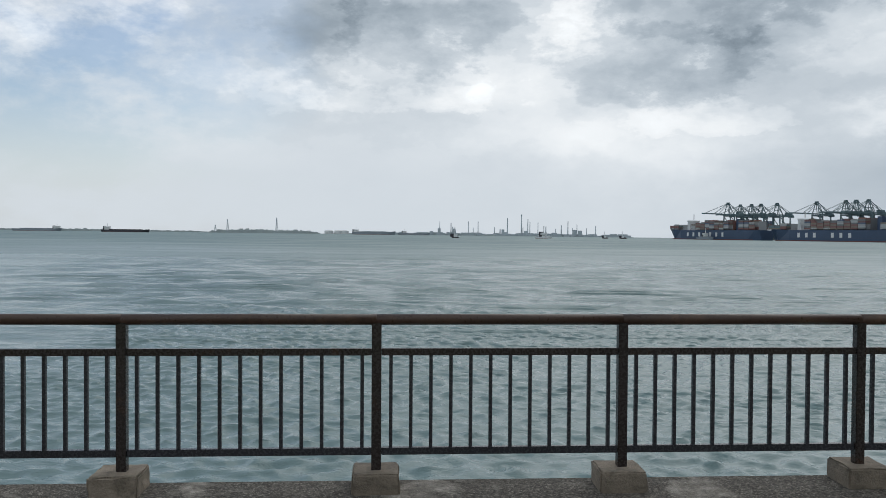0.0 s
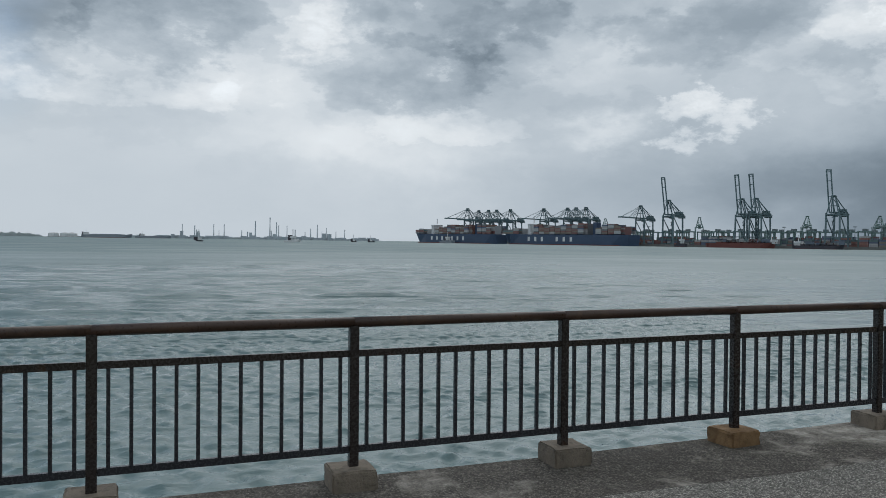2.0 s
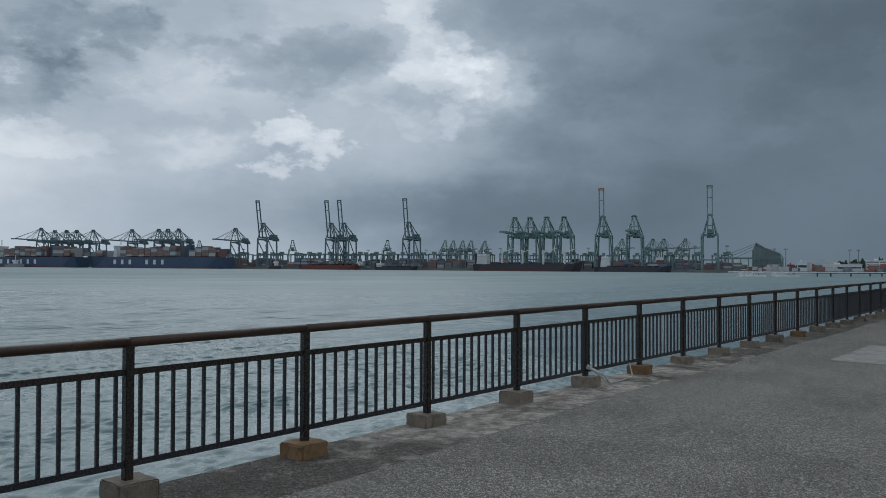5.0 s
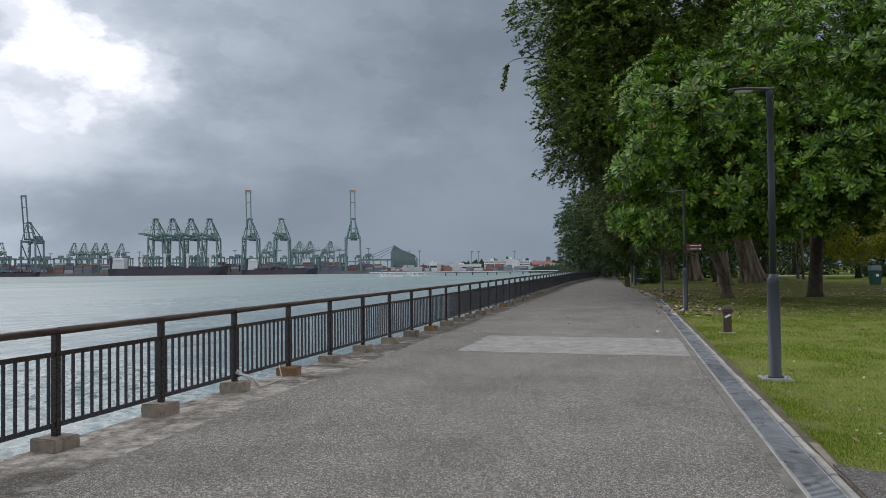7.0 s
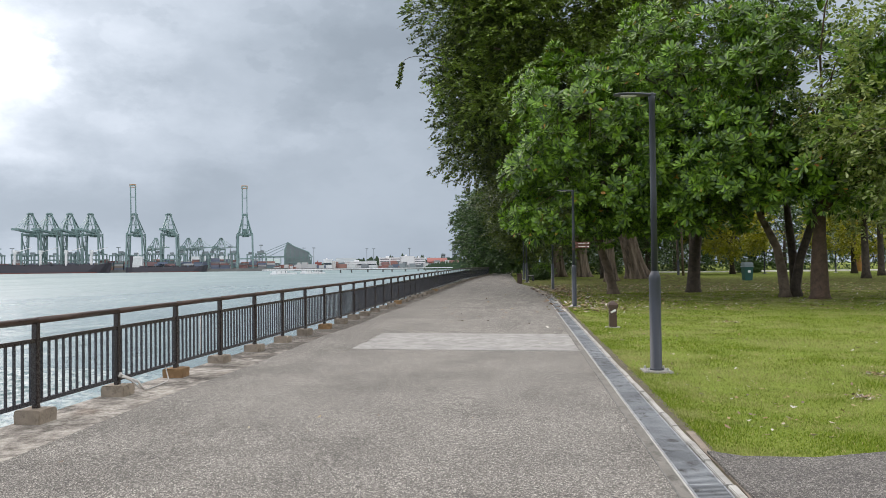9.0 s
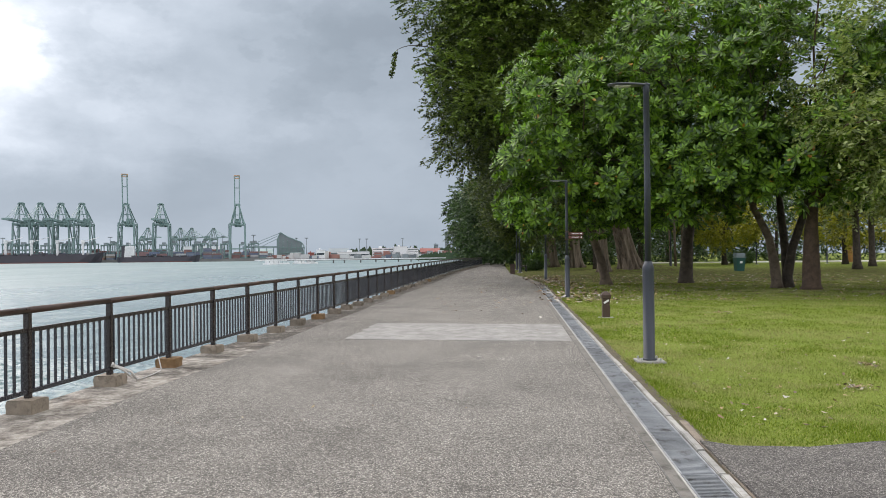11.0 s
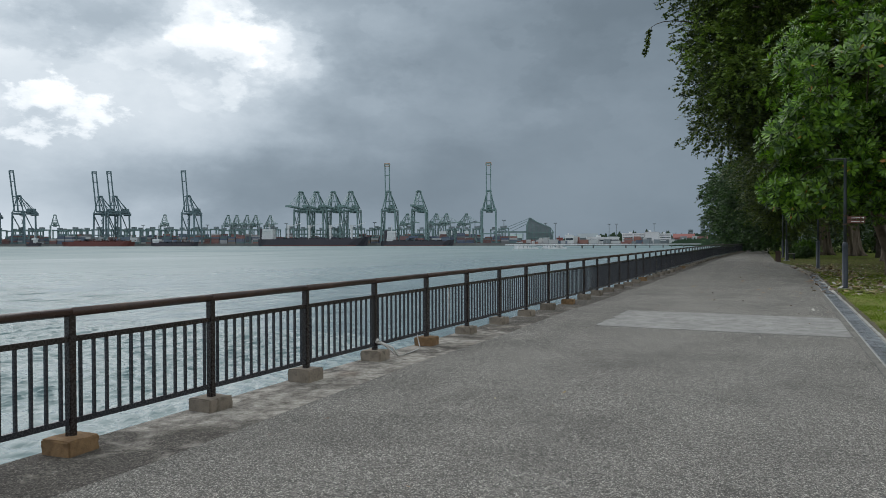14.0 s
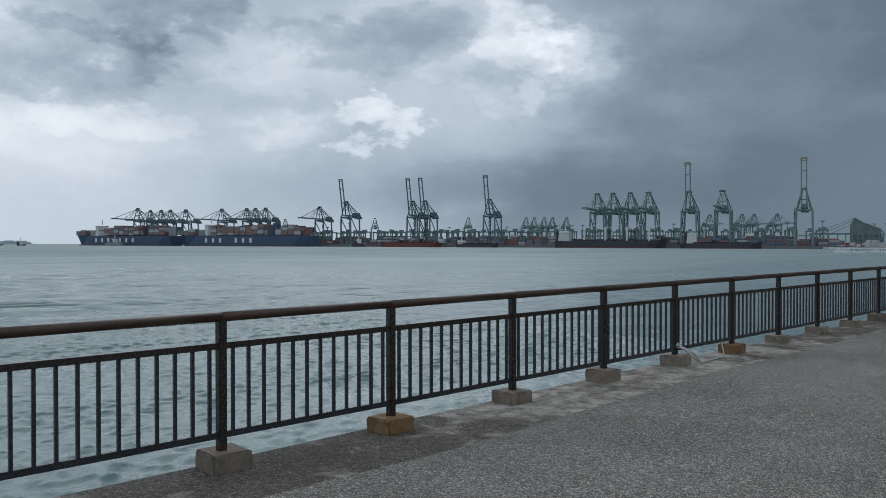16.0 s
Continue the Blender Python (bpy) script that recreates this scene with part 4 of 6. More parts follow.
def sprig_crown(name, rng, balls, lumps, per, lump_r, mat, leaf=0.1, n=16, span=0.55, droop=0.35, six=False, wide=0.45):
    P, out, C = crown_points(rng, balls, lumps, per, lump_r, droop)
    N = len(P)
    axis = unit(out + rng.normal(size=(N, 3)) * 0.35)
    flat = unit(np.cross(axis, np.array([0, 0, 1.0])) + rng.normal(size=(N, 3)) * 0.25)
    sp = span * (0.6 + 0.8 * rng.random(N))
    base, along, side = [], [], []
    for i in range(n):
        f = (i // 2 + 0.5) / (n / 2)
        sgn = 1 if i % 2 else -1
        p = P + axis * (sp * f)[:, None] - np.array([0, 0, 1.0]) * (sp * f * f * 0.35)[:, None]
        dv = unit(flat * sgn * 0.9 + axis * 0.55 + rng.normal(size=(N, 3)) * 0.22 - np.array([0, 0, 0.12]))
        base.append(p)
        along.append(dv)
        side.append(unit(np.cross(dv, rng.normal(size=(N, 3)) * 0.5 + np.array([0, 0, 1.0])) + 1e-6))
    base = np.concatenate(base)
    ln = leaf * (0.65 + 0.7 * rng.random(len(base)))
    return blades(name, base, np.concatenate(along), np.concatenate(side), ln, ln * wide, mat, six), C


def bend(p0, p1, rise, q, steps=6):
    p0, p1 = Vector(p0), Vector(p1)
    side_ = Vector((q.uniform(-1, 1), q.uniform(-1, 1), 0)) * (p1 - p0).length * 0.1
    return [p0.lerp(p1, t) + Vector((0, 0, rise * math.sin(math.pi * t))) + side_ * math.sin(math.pi * t) for t in [i / (steps - 1) for i in range(steps)]]


def tree(name, label, category, base, trunk, radii, bark, crown, limbs, seed, seg=12, shape=None, group="park trees"):
    """trunk: points from the base up; crown(): its foliage object and lump centres; limbs: how many."""
    q = random.Random(seed)
    g = empty(name, Matrix.Translation(base), label, category, group)
    b = bmesh.new()
    tube(b, trunk, radii, seg, shape or (lambda t, i: 1 + 0.07 * math.sin(3 * t + i) + 0.04 * math.sin(7 * t + 2 * i)))
    for v in b.verts:
        v.co -= Vector(base)
    part("trunk", b, bark, g, "", True)
    if crown is not None:
        ob, C = crown
        ob.parent = g
        ob.matrix_parent_inverse = Matrix.Translation(base).inverted()
        top = Vector(trunk[-1])
        fork = [Vector(trunk[-1]), Vector(trunk[-2]), Vector(trunk[-1]).lerp(Vector(trunk[-2]), 0.5)]
        picks = sorted(range(len(C)), key=lambda i: q.random())[:limbs]
        for i in picks:
            end = Vector(C[i])
            start = fork[q.randrange(3)]
            pts = bend(start, end, 0.12 * (end - start).length, q)
            r0 = radii[-1] * q.uniform(0.35, 0.7)
            b = bmesh.new()
            tube(b, pts, [r0 * (1 - 0.8 * j / (len(pts) - 1)) for j in range(len(pts))], 6)
            for v in b.verts:
                v.co -= Vector(base)
            part("limb", b, bark, g, "", True)
    return g


def at_lawn(x, y):
    return (x, y, lawn_z(x, y) - 0.03)


R = np.random.default_rng
# broad-leaved trees beside the lamps
x, y = 37.0, -3.2
tree("tree", "broad-leaved tree with glossy leaf rosettes and a leaning pale trunk", "tree", at_lawn(x, y),
     [(x, y, 0.1), (x, y + 0.02, 0.5), (x - 0.1, y + 0.2, 1.3), (x - 0.3, y + 0.55, 2.3), (x - 0.6, y + 0.9, 3.4), (x - 1.2, y + 1.1, 4.8)], [0.36, 0.23, 0.18, 0.165, 0.15, 0.11], M_BARKPALE,
     rosette_crown("crown", R(21), [(33.6, -2.0, 6.6, 4.4, 3.7, 4.1), (34.6, -0.6, 4.5, 3.0, 2.3, 1.9), (33.5, -4.2, 4.9, 3.5, 2.5, 2.3)], 128, 19, 0.8, M_ROSETTE), 28, 1)
x, y = 38.2, -7.0
tree("tree", "broad-leaved tree with a stout dark trunk and dense glossy crown", "tree", at_lawn(x, y),
     [(x, y, 0.1), (x, y, 0.4), (x, y - 0.05, 1.2), (x - 0.1, y - 0.1, 2.2), (x - 0.3, y - 0.2, 3.3), (x - 0.9, y - 0.1, 4.8)], [0.46, 0.33, 0.27, 0.26, 0.27, 0.17], M_BARK,
     rosette_crown("crown", R(22), [(34.4, -6.4, 8.6, 4.8, 4.2, 4.8), (33.5, -7.5, 5.4, 3.6, 2.6, 2.2), (32.4, -5.4, 5.8, 2.4, 2.3, 2.5), (31.2, -6.8, 4.9, 1.9, 3.0, 1.6)], 158, 19, 0.84, M_ROSETTE), 28, 2)
x, y = 33.2, -9.6
g = tree("tree", "forked multi-stemmed broad-leaved tree with thin grey stems", "tree", at_lawn(x, y),
         [(x, y, 0.1), (x, y, 0.4), (x - 0.05, y + 0.1, 1.2), (x - 0.1, y + 0.3, 2.2), (x - 0.2, y + 0.9, 3.4), (x - 0.6, y + 1.4, 4.6)], [0.3, 0.21, 0.18, 0.16, 0.13, 0.1], M_BARKPALE,
         rosette_crown("crown", R(23), [(30.6, -9.6, 7.6, 3.8, 3.6, 3.6), (31.0, -8.0, 5.2, 2.6, 2.3, 1.7), (29.4, -10.6, 5.1, 2.0, 2.3, 1.7)], 112, 18, 0.8, M_ROSETTE), 20, 3)
for dx, dy, lx, ly in ((0.3, -0.5, 0.5, -1.3), (0.9, -0.7, 0.2, 0.3)):
    b = bmesh.new()
    tube(b, [(dx, dy, 0), (dx, dy, 0.4), (dx + lx * 0.3, dy + ly * 0.2, 1.6), (dx + lx * 0.6, dy + ly * 0.6, 3.0), (dx + lx, dy + ly, 4.6)], [0.3, 0.2, 0.17, 0.15, 0.1], 10)
    part("stem", b, M_BARK, g, "", True)
x, y = 31.2, -10.25
tree("tree", "tall small-leaved tree with a thick reddish mottled trunk", "tree", at_lawn(x, y),
     [(x, y, 0.1), (x, y, 0.35), (x, y, 1.2), (x, y - 0.03, 2.4), (x - 0.1, y - 0.1, 3.4), (x - 0.4, y - 0.3, 4.8)], [0.48, 0.34, 0.29, 0.25, 0.16, 0.09], M_BARKRED,
     sprig_crown("crown", R(24), [(26.8, -12.6, 8.4, 4.6, 4.0, 5.0), (25.6, -11.4, 5.2, 2.8, 2.4, 1.7), (30.5, -15.5, 7.5, 5, 4, 5)], 250, 16, 0.95, M_OLIVELEAF, 0.17, 12, 0.5, 0.3, True), 22, 4)


# fig trees with fluted trunks
def flutes(k, depth, seed):
    q = random.Random(seed)
    ph = [q.uniform(0, 6.28) for _ in range(4)]
    def f(t, i):
        d = depth * (0.45 + 0.6 * max(0.0, 1 - i / 3.0))
        return 1 + d * abs(math.sin(k * t / 2 + ph[0] + 0.12 * i)) + 0.35 * d * math.sin(3 * t + ph[1]) + 0.08 * math.sin(11 * t + ph[2])
    return f


def fluted(x, y, r, h, lean, seed):
    z = lawn_z(x, y)
    return [(x + lean[0] * s, y + lean[1] * s, z - 0.05 + h * s) for s in (0, 0.04, 0.1, 0.22, 0.42, 0.7, 1.0)], [r * s for s in (1.35, 1.12, 1.0, 0.92, 0.85, 0.8, 0.7)]


tall = sprig_crown("crown", R(31), [(47.0, 2.1, 12.3, 5.5, 3.9, 5.6), (53, -4, 17.5, 8, 7.5, 6.5), (46.0, 3.6, 9.4, 3.6, 2.2, 3.0), (45, 4.0, 15.9, 4, 2.7, 2.2), (50, -1.5, 8.5, 5, 4.5, 3.5), (49, -0.5, 18, 6, 5.5, 5)], 760, 22, 1.15, M_FINELEAF, 0.2, 14, 0.55, 0.12, False, 0.55)
pts, rad = fluted(57.6, -6.9, 0.52, 9.0, (-3.0, 2.5), 5)
big_fig = tree("fig_tree", "huge old fig tree with fluted pale buttress trunk", "tree", at_lawn(57.6, -6.9), pts, rad, M_FIGBARK, tall, 34, 5, 64, flutes(9, 0.5, 5))
# light on the upper fig crown, put into paler sprays
sprays, _ = sprig_crown("leaf_sprays", R(61), [(43.5, 1.5, 14.5, 3.2, 3.2, 3.2), (44.5, -2.5, 16.0, 3.5, 4.0, 4.0), (45, 3.5, 16.5, 3, 2.4, 2.0), (43.5, 2.6, 11.0, 3, 2.6, 2.6)], 165, 18, 1.0, M_SPRAY, 0.2, 14, 0.6, 0.2, False, 0.5)
sprays.parent = big_fig
sprays.matrix_parent_inverse = big_fig.matrix_world.inverted()
for x, y, r, h, seed, balls in ((56.3, -4.9, 0.32, 7.0, 6, [(55, -9, 10.5, 6, 5, 4.5), (60, -13.5, 19.0, 6, 5, 6)]), (82.5, -2.0, 0.45, 9.0, 7, [(78, 1.6, 8.2, 6.0, 3.8, 5.0), (75, 0.8, 5.0, 4, 2.0, 2.4)]), (79.0, -4.2, 0.48, 8.0, 8, [(84, -6, 11, 8, 7, 6)])):
    pts, rad = fluted(x, y, r, h, (-0.6, 0.5), seed)
    tree("fig_tree", "old fig tree with a fluted grey-brown trunk", "tree", at_lawn(x, y), pts, rad, M_FIGBARK,
         sprig_crown("crown", R(seed + 30), balls, 90 * len(balls), 24, 1.3, M_FINELEAF, 0.22, 14, 0.6, 0.15, False, 0.55), 10, seed, 52, flutes(8, 0.5, seed))
# a loose twig hanging clear of the crown
tw = empty("hanging_twig", pose(40.0, 6.9, 11.9), "drooping leafy twig hanging from a tree crown", "twig")
b = bmesh.new()
tube(b, bend((3.5, -1.6, 1.2), (0.1, 0.0, 0.3), 0.3, random.Random(2)) + [Vector((0.0, 0.1, -0.2)), Vector((-0.05, 0.25, -1.0))], [0.03, 0.028, 0.025, 0.02, 0.018, 0.015, 0.012, 0.006], 5)
part("stem", b, M_BARK, tw)
rg = R(77)
tt = rg.random(150)
bp = np.stack([0.0 - 0.05 * tt, 0.1 + 0.2 * tt, 0.2 - 1.3 * tt], 1)
dv = unit(rg.normal(size=(150, 3)) - np.array([0, 0, 0.6]))
lv = blades("leaves", bp, dv, unit(np.cross(dv, rg.normal(size=(150, 3)))), 0.12 + 0.1 * rg.random(150), 0.07 + 0.03 * rg.random(150), M_FINELEAF, True)
lv.parent = tw

# trees farther along the promenade and behind the lawn
FAR = [  # base, trunk height, ellipsoids, material, leaf, lumps
    ((98, 1.2), [(96, 4.2, 6.6, 8, 4.2, 4.4), (92, 3.0, 3.4, 6, 2.2, 2.4)], M_FARLEAF, 0.3, 120),
    ((116, 3.0), [(112, 6.8, 7.6, 9, 4.6, 4.6), (110, 7.0, 3.6, 7, 3, 2.8)], M_FARLEAF, 0.34, 110),
    ((140, 5.5), [(138, 8.6, 8.6, 12, 5.6, 5.4), (135, 8, 3.7, 8, 4, 3)], M_FARLEAF, 0.4, 90),
    ((175, 7.0), [(172, 9.5, 9, 15, 7, 6.4), (170, 9, 3.8, 12, 5, 3)], M_FARLEAF, 0.5, 70),
    ((70, -5.5), [(68, -3, 9, 5, 4, 4), (66, -2.0, 5.2, 3.4, 2.4, 1.8)], M_FINELEAF, 0.28, 90),
    ((90, -12), [(90, -13, 9, 9, 7, 6)], M_FARLEAF, 0.34, 90),
    ((104, -8), [(104, -8, 6.5, 9, 7, 6)], M_FARLEAF, 0.36, 90),
    ((120, -20), [(120, -20, 8, 10, 10, 7.5)], M_FARLEAF, 0.42, 80),
    ((128, -38), [(128, -38, 8.5, 10, 12, 8)], M_FARLEAF, 0.42, 90),
    ((132, -58), [(132, -58, 9, 10, 13, 8.5)], M_FARLEAF, 0.45, 90),
    ((120, -78), [(120, -78, 9, 10, 13, 8.5)], M_FARLEAF, 0.45, 80),
    ((74, -30), [(74, -31, 10, 7, 8, 4.5)], M_OLIVELEAF, 0.3, 80),
    ((62, -24), [(60, -24, 9.5, 7, 6, 4.5)], M_OLIVELEAF, 0.28, 80),
    ((94, -22), [(93, -21.5, 5.4, 5.5, 4.8, 2.7)], M_YELLOWLEAF, 0.24, 90),
    ((88, -33), [(87, -33, 5.6, 5.5, 5.2, 2.8)], M_YELLOWLEAF, 0.24, 80),
    ((90, -45), [(89, -44, 6.0, 6, 6, 3.2)], M_YELLOWLEAF, 0.26, 60)]
for i, ((x, y), balls, mat, leaf, lumps) in enumerate(FAR):
    z = lawn_z(x, y)
    h = balls[0][2]
    yel = mat is M_YELLOWLEAF
    cr = sprig_crown("crown", R(100 + i), balls, lumps, 20, 0.32 * balls[0][5] if not yel else 0.9, mat, leaf, 12, leaf * 2.4, 0.12, False, 0.6)
    tree("tree", "small tree with bright yellow-green foliage behind the lawn" if yel else "leafy green park tree with a dark trunk", "tree", (x, y, z - 0.05), [(x, y, z - 0.1), (x + 0.1, y, z + 0.6), (x, y + 0.1, z + h * 0.4), (x - 0.1, y, z + h * 0.8)], [0.42, 0.28, 0.22, 0.15], M_BARK, cr, 7, i)
for x, y, hh in ((78, -13.2, 7), (80, -14.0, 7.5), (79, -14.8, 7), (83, -15.3, 8), (108, -41.0, 9)):
    z = lawn_z(x, y)
    big = hh == 9
    tree("bare_trunk", "orange-barked upright trunk behind the lawn" if big else "slim pale green upright stem", "tree trunk", (x, y, z - 0.05), [(x, y, z - 0.1), (x, y + 0.05, z + hh * 0.3), (x, y + 0.1, z + hh * 0.6), (x, y, z + hh)], [0.5, 0.42, 0.38, 0.3] if big else [0.14, 0.12, 0.11, 0.1], M_BARKORANGE if big else M_BARKPALE, None, 0, 3, 9)
# the wood that closes the park
wood, _ = sprig_crown("far_wood", R(300), [(150 + 8 * math.sin(i), -20 - 22 * i, 6.5, 9, 16, 8.5) for i in range(9)] + [(210, -5 + 6 * i, 7, 14, 12, 7) for i in range(3)], 420, 22, 3.4, M_FARLEAF, 0.75, 8, 2.0, 0.3)
tagged(wood, "dark green wood closing the far side of the park", "wood", kind="stuff")

# unseen trees, added behind the lawn to keep sky light off the rails
wood, _ = sprig_crown("park_wood", R(301), [(-60 + 16 * i, -27 - 2 * math.sin(2 * i), 6.5, 9, 6, 6.5) for i in range(6)], 200, 18, 2.2, M_FARLEAF, 0.6, 8, 1.6, 0.3)
tagged(wood, "dark green unseen trees added behind the lawn to block sky light", "wood", kind="stuff")

# clipped hedge and bush
for nm, lab, cat, (x, y), (rx, ry, rz), mat, nl in (("hedge", "clipped dark green round hedge beside a pale path", "hedge", (104, -26.4), (1.4, 2.0, 0.85), M_FARLEAF, 90), ("shrub", "bright green leafy shrub beside the promenade", "shrub", (72.9, -0.2), (0.8, 0.9, 0.75), M_ROSETTE, 40), ("shrub", "low green shrub at the promenade side", "shrub", (66, 0.2), (0.7, 0.9, 0.4), M_FARLEAF, 26)):
    z = lawn_z(x, y)
    o, _ = sprig_crown("foliage", R(int(x)), [(0, 0, rz * 0.85, rx * 0.8, ry * 0.8, rz * 0.8)], nl, 16, 0.35, mat, 0.16, 8, 0.25, 0.0)
    gg = empty(nm, pose(x, y, z), lab, cat)
    o.parent = gg
    b = bmesh.new()
    turned(b, [(0.08, -0.05), (0.06, rz)], 8)
    part("stem", b, M_BARK, gg)

# pale path across the park, low post, bench
pp = bmesh.new()
q = random.Random(4)
vsA = [(112 + 0.04 * i * i + q.uniform(-0.3, 0.3), -14 - 6 * i) for i in range(14)]
top = [pp.verts.new((x, y, lawn_z(x, y) + 0.12)) for x, y in vsA]
bot = [pp.verts.new((x + 7, y, lawn_z(x + 7, y) + 0.12)) for x, y in vsA]
for i in range(13):
    pp.faces.new((top[i], bot[i], bot[i + 1], top[i + 1]))
bmesh.ops.recalc_face_normals(pp, faces=pp.faces)
r_ = bmesh.ops.extrude_face_region(pp, geom=list(pp.faces))
for v in r_["geom"]:
    if isinstance(v, bmesh.types.BMVert):
        v.co.z -= 0.3
tagged(mesh_ob("park_path", pp, material("pale_sand_path", (0.62, 0.6, 0.55), 0.9, 0, 0.12, 0.6, 20, 0.2)), "pale path crossing the park behind the lawn", "path", kind="structure")
b = bmesh.new()
cube(b, -0.16, 0.16, -0.16, 0.16, -0.05, 0.62, 0.02)
cube(b, -0.2, 0.2, -0.2, 0.2, 0.6, 0.68, 0.02)
o = mesh_ob("low_post", b, M_BROWN)
o.matrix_world = on_lawn(54.6, 1.45)
tagged(o, "low brown post at the edge of the promenade", "post")
o = empty("bench", on_lawn(61.5, 0.75, 4), "pale park bench beside the promenade", "bench")
b = bmesh.new()
for i in range(4):
    cube(b, -0.75, 0.75, -0.22 + 0.12 * i, -0.12 + 0.12 * i, 0.42, 0.45, 0.004)
part("seat", b, M_KERB, o)
b = bmesh.new()
for i in range(3):
    cube(b, -0.75, 0.75, 0.24, 0.27, 0.55 + 0.12 * i, 0.64 + 0.12 * i, 0.004)
part("backrest", b, M_KERB, o)
for sx in (-0.65, 0.65):
    b = bmesh.new()
    cube(b, sx - 0.03, sx + 0.03, -0.2, 0.27, 0.36, 0.42)
    cube(b, sx - 0.03, sx + 0.03, -0.2, -0.14, 0, 0.36)
    cube(b, sx - 0.03, sx + 0.03, 0.2, 0.26, 0, 0.9)
    part("leg", b, M_BAR, o)

# ---------- grass and litter ----------
rg = R(9)
N = 400000
gxx = 5.2 + 34 * rg.random(N) ** 1.9
spread = 2.0 + 0.62 * (gxx - 4)
ed = np.array([drain_left(v) - 0.4 for v in gxx]) - 0.06 * rg.random(N)
gyy = ed - spread * 1.25 * rg.random(N) ** 1.3
keep = ~((gyy > -60) & (gxx < 6.62 + np.interp(-gyy, [1.27, 1.45, 1.9, 2.5, 4, 40], [0.0, -0.1, 0.02, 0.25, 0.4, 0.5]) + 0.03 * rg.random(N)))
tuft = np.array([noise.noise(Vector((a * 1.3, c * 1.3, 3.0))) for a, c in zip(gxx, gyy)])
keep &= rg.random(N) < 0.72 + 0.55 * tuft
gxx, gyy, tuft = gxx[keep], gyy[keep], tuft[keep]
N = len(gxx)
zz = np.array([lawn_z(a, c) for a, c in zip(gxx, gyy)])
hgt = (0.012 + 0.014 * rg.random(N)) * (1 + 0.5 * tuft) * (1 + 0.02 * (gxx - 5))
th = rg.random(N) * 6.28
ln = np.stack([np.cos(th), np.sin(th)], 1) * (hgt * (0.3 + 0.9 * rg.random(N)))[:, None]
wd = 0.003 + 0.0025 * rg.random(N) + 0.0004 * (gxx - 5)
px_, py_ = -np.sin(th) * wd, np.cos(th) * wd
V = np.empty((N, 3, 3))
V[:, 0] = np.stack([gxx - px_, gyy - py_, zz - 0.004], 1)
V[:, 1] = np.stack([gxx + px_, gyy + py_, zz - 0.004], 1)
V[:, 2] = np.stack([gxx + ln[:, 0], gyy + ln[:, 1], zz + hgt], 1)
tagged(np_mesh("grass", V.reshape(-1, 3), np.arange(N * 3).reshape(-1, 3), M_GRASS), "short green mown grass blades with dry patches", "grass", kind="stuff")


def litter(name, rg, n, fx, fy, fz, size, label):
    x = fx(rg.random(n), rg)
    y = fy(x, rg)
    z = np.array([fz(a, c) for a, c in zip(x, y)])
    base = np.stack([x, y, z + 0.006 + 0.012 * rg.random(n)], 1)
    t = rg.random(n) * 6.28
    al = unit(np.stack([np.cos(t), np.sin(t), rg.normal(size=n) * 0.22], 1))
    sd = unit(np.cross(al, np.array([0, 0, 1.0])) + np.stack([0 * t, 0 * t, rg.normal(size=n) * 0.25], 1))
    l = size * (0.5 + rg.random(n))
    o = blades(name, base, al, sd, l, l * 0.5, M_LITTER)
    return tagged(o, label, "fallen leaves", kind="stuff")


lawny = lambda s0, s1: (lambda x, rg: np.array([lawn_edge(v) for v in x]) - 0.35 - (s0 + s1 * (x - 10)) * rg.random(len(x)) ** 1.4)
litter("fallen_leaves", R(41), 5200, lambda u, rg: 25 + 26 * u ** 1.1, lawny(6, 0.5), lawn_z, 0.115, "brown and yellow fallen leaves on the lawn under trees")
litter("fallen_leaves", R(42), 620, lambda u, rg: 7.5 + 19 * u, lawny(3, 0.6), lawn_z, 0.06, "scattered small fallen leaves on the mown lawn")
litter("fallen_leaves", R(45), 900, lambda u, rg: 24 + 22 * u, lambda x, rg: np.array([lawn_edge(v) for v in x]) + 0.5 - 2.2 * rg.random(len(x)), lambda x, y: max(lawn_z(x, y), ground_z(x, y) + 0.012), 0.15, "orange-brown fallen leaves heaped along the drain")
litter("fallen_leaves", R(43), 260, lambda u, rg: 18 + 50 * u, lambda x, rg: np.array([lawn_edge(v) + 0.6 for v in x]) + 3.6 * rg.random(len(x)) ** 1.5, lambda x, y: ground_z(x, y), 0.1, "scattered dry leaves on the promenade paving")
litter("fallen_leaves", R(44), 60, lambda u, rg: 3.0 + 15 * u, lambda x, rg: drain_left(x) + 0.4 + 4.5 * rg.random(len(x)), lambda x, y: ground_z(x, y), 0.035, "few tiny leaf scraps on the paving")
for x, y, s in ((11.2, -4.2, 0.16), (9.6, -3.4, 0.2), (20.5, -4.5, 0.4)):
    o = litter("grass_clump", R(int(x * 10)), 45, lambda u, rg: x + s * (rg.normal(size=len(u))) * 0.45, lambda xx, rg: y + s * rg.normal(size=len(xx)) * 0.45, lambda a, c: lawn_z(a, c) + 0.012, 0.06, "small heap of dry brown leaves on the lawn")


# ---------- the port across the water ----------
P0, QD = Vector((664.0, 1565.0, 0)), Vector((0.3345, -0.9424, 0))
QN = Vector((-0.9424, -0.3345, 0))
QUAY_Z = SEA + 4.0
TURN = math.degrees(math.atan2(QN.y, QN.x))


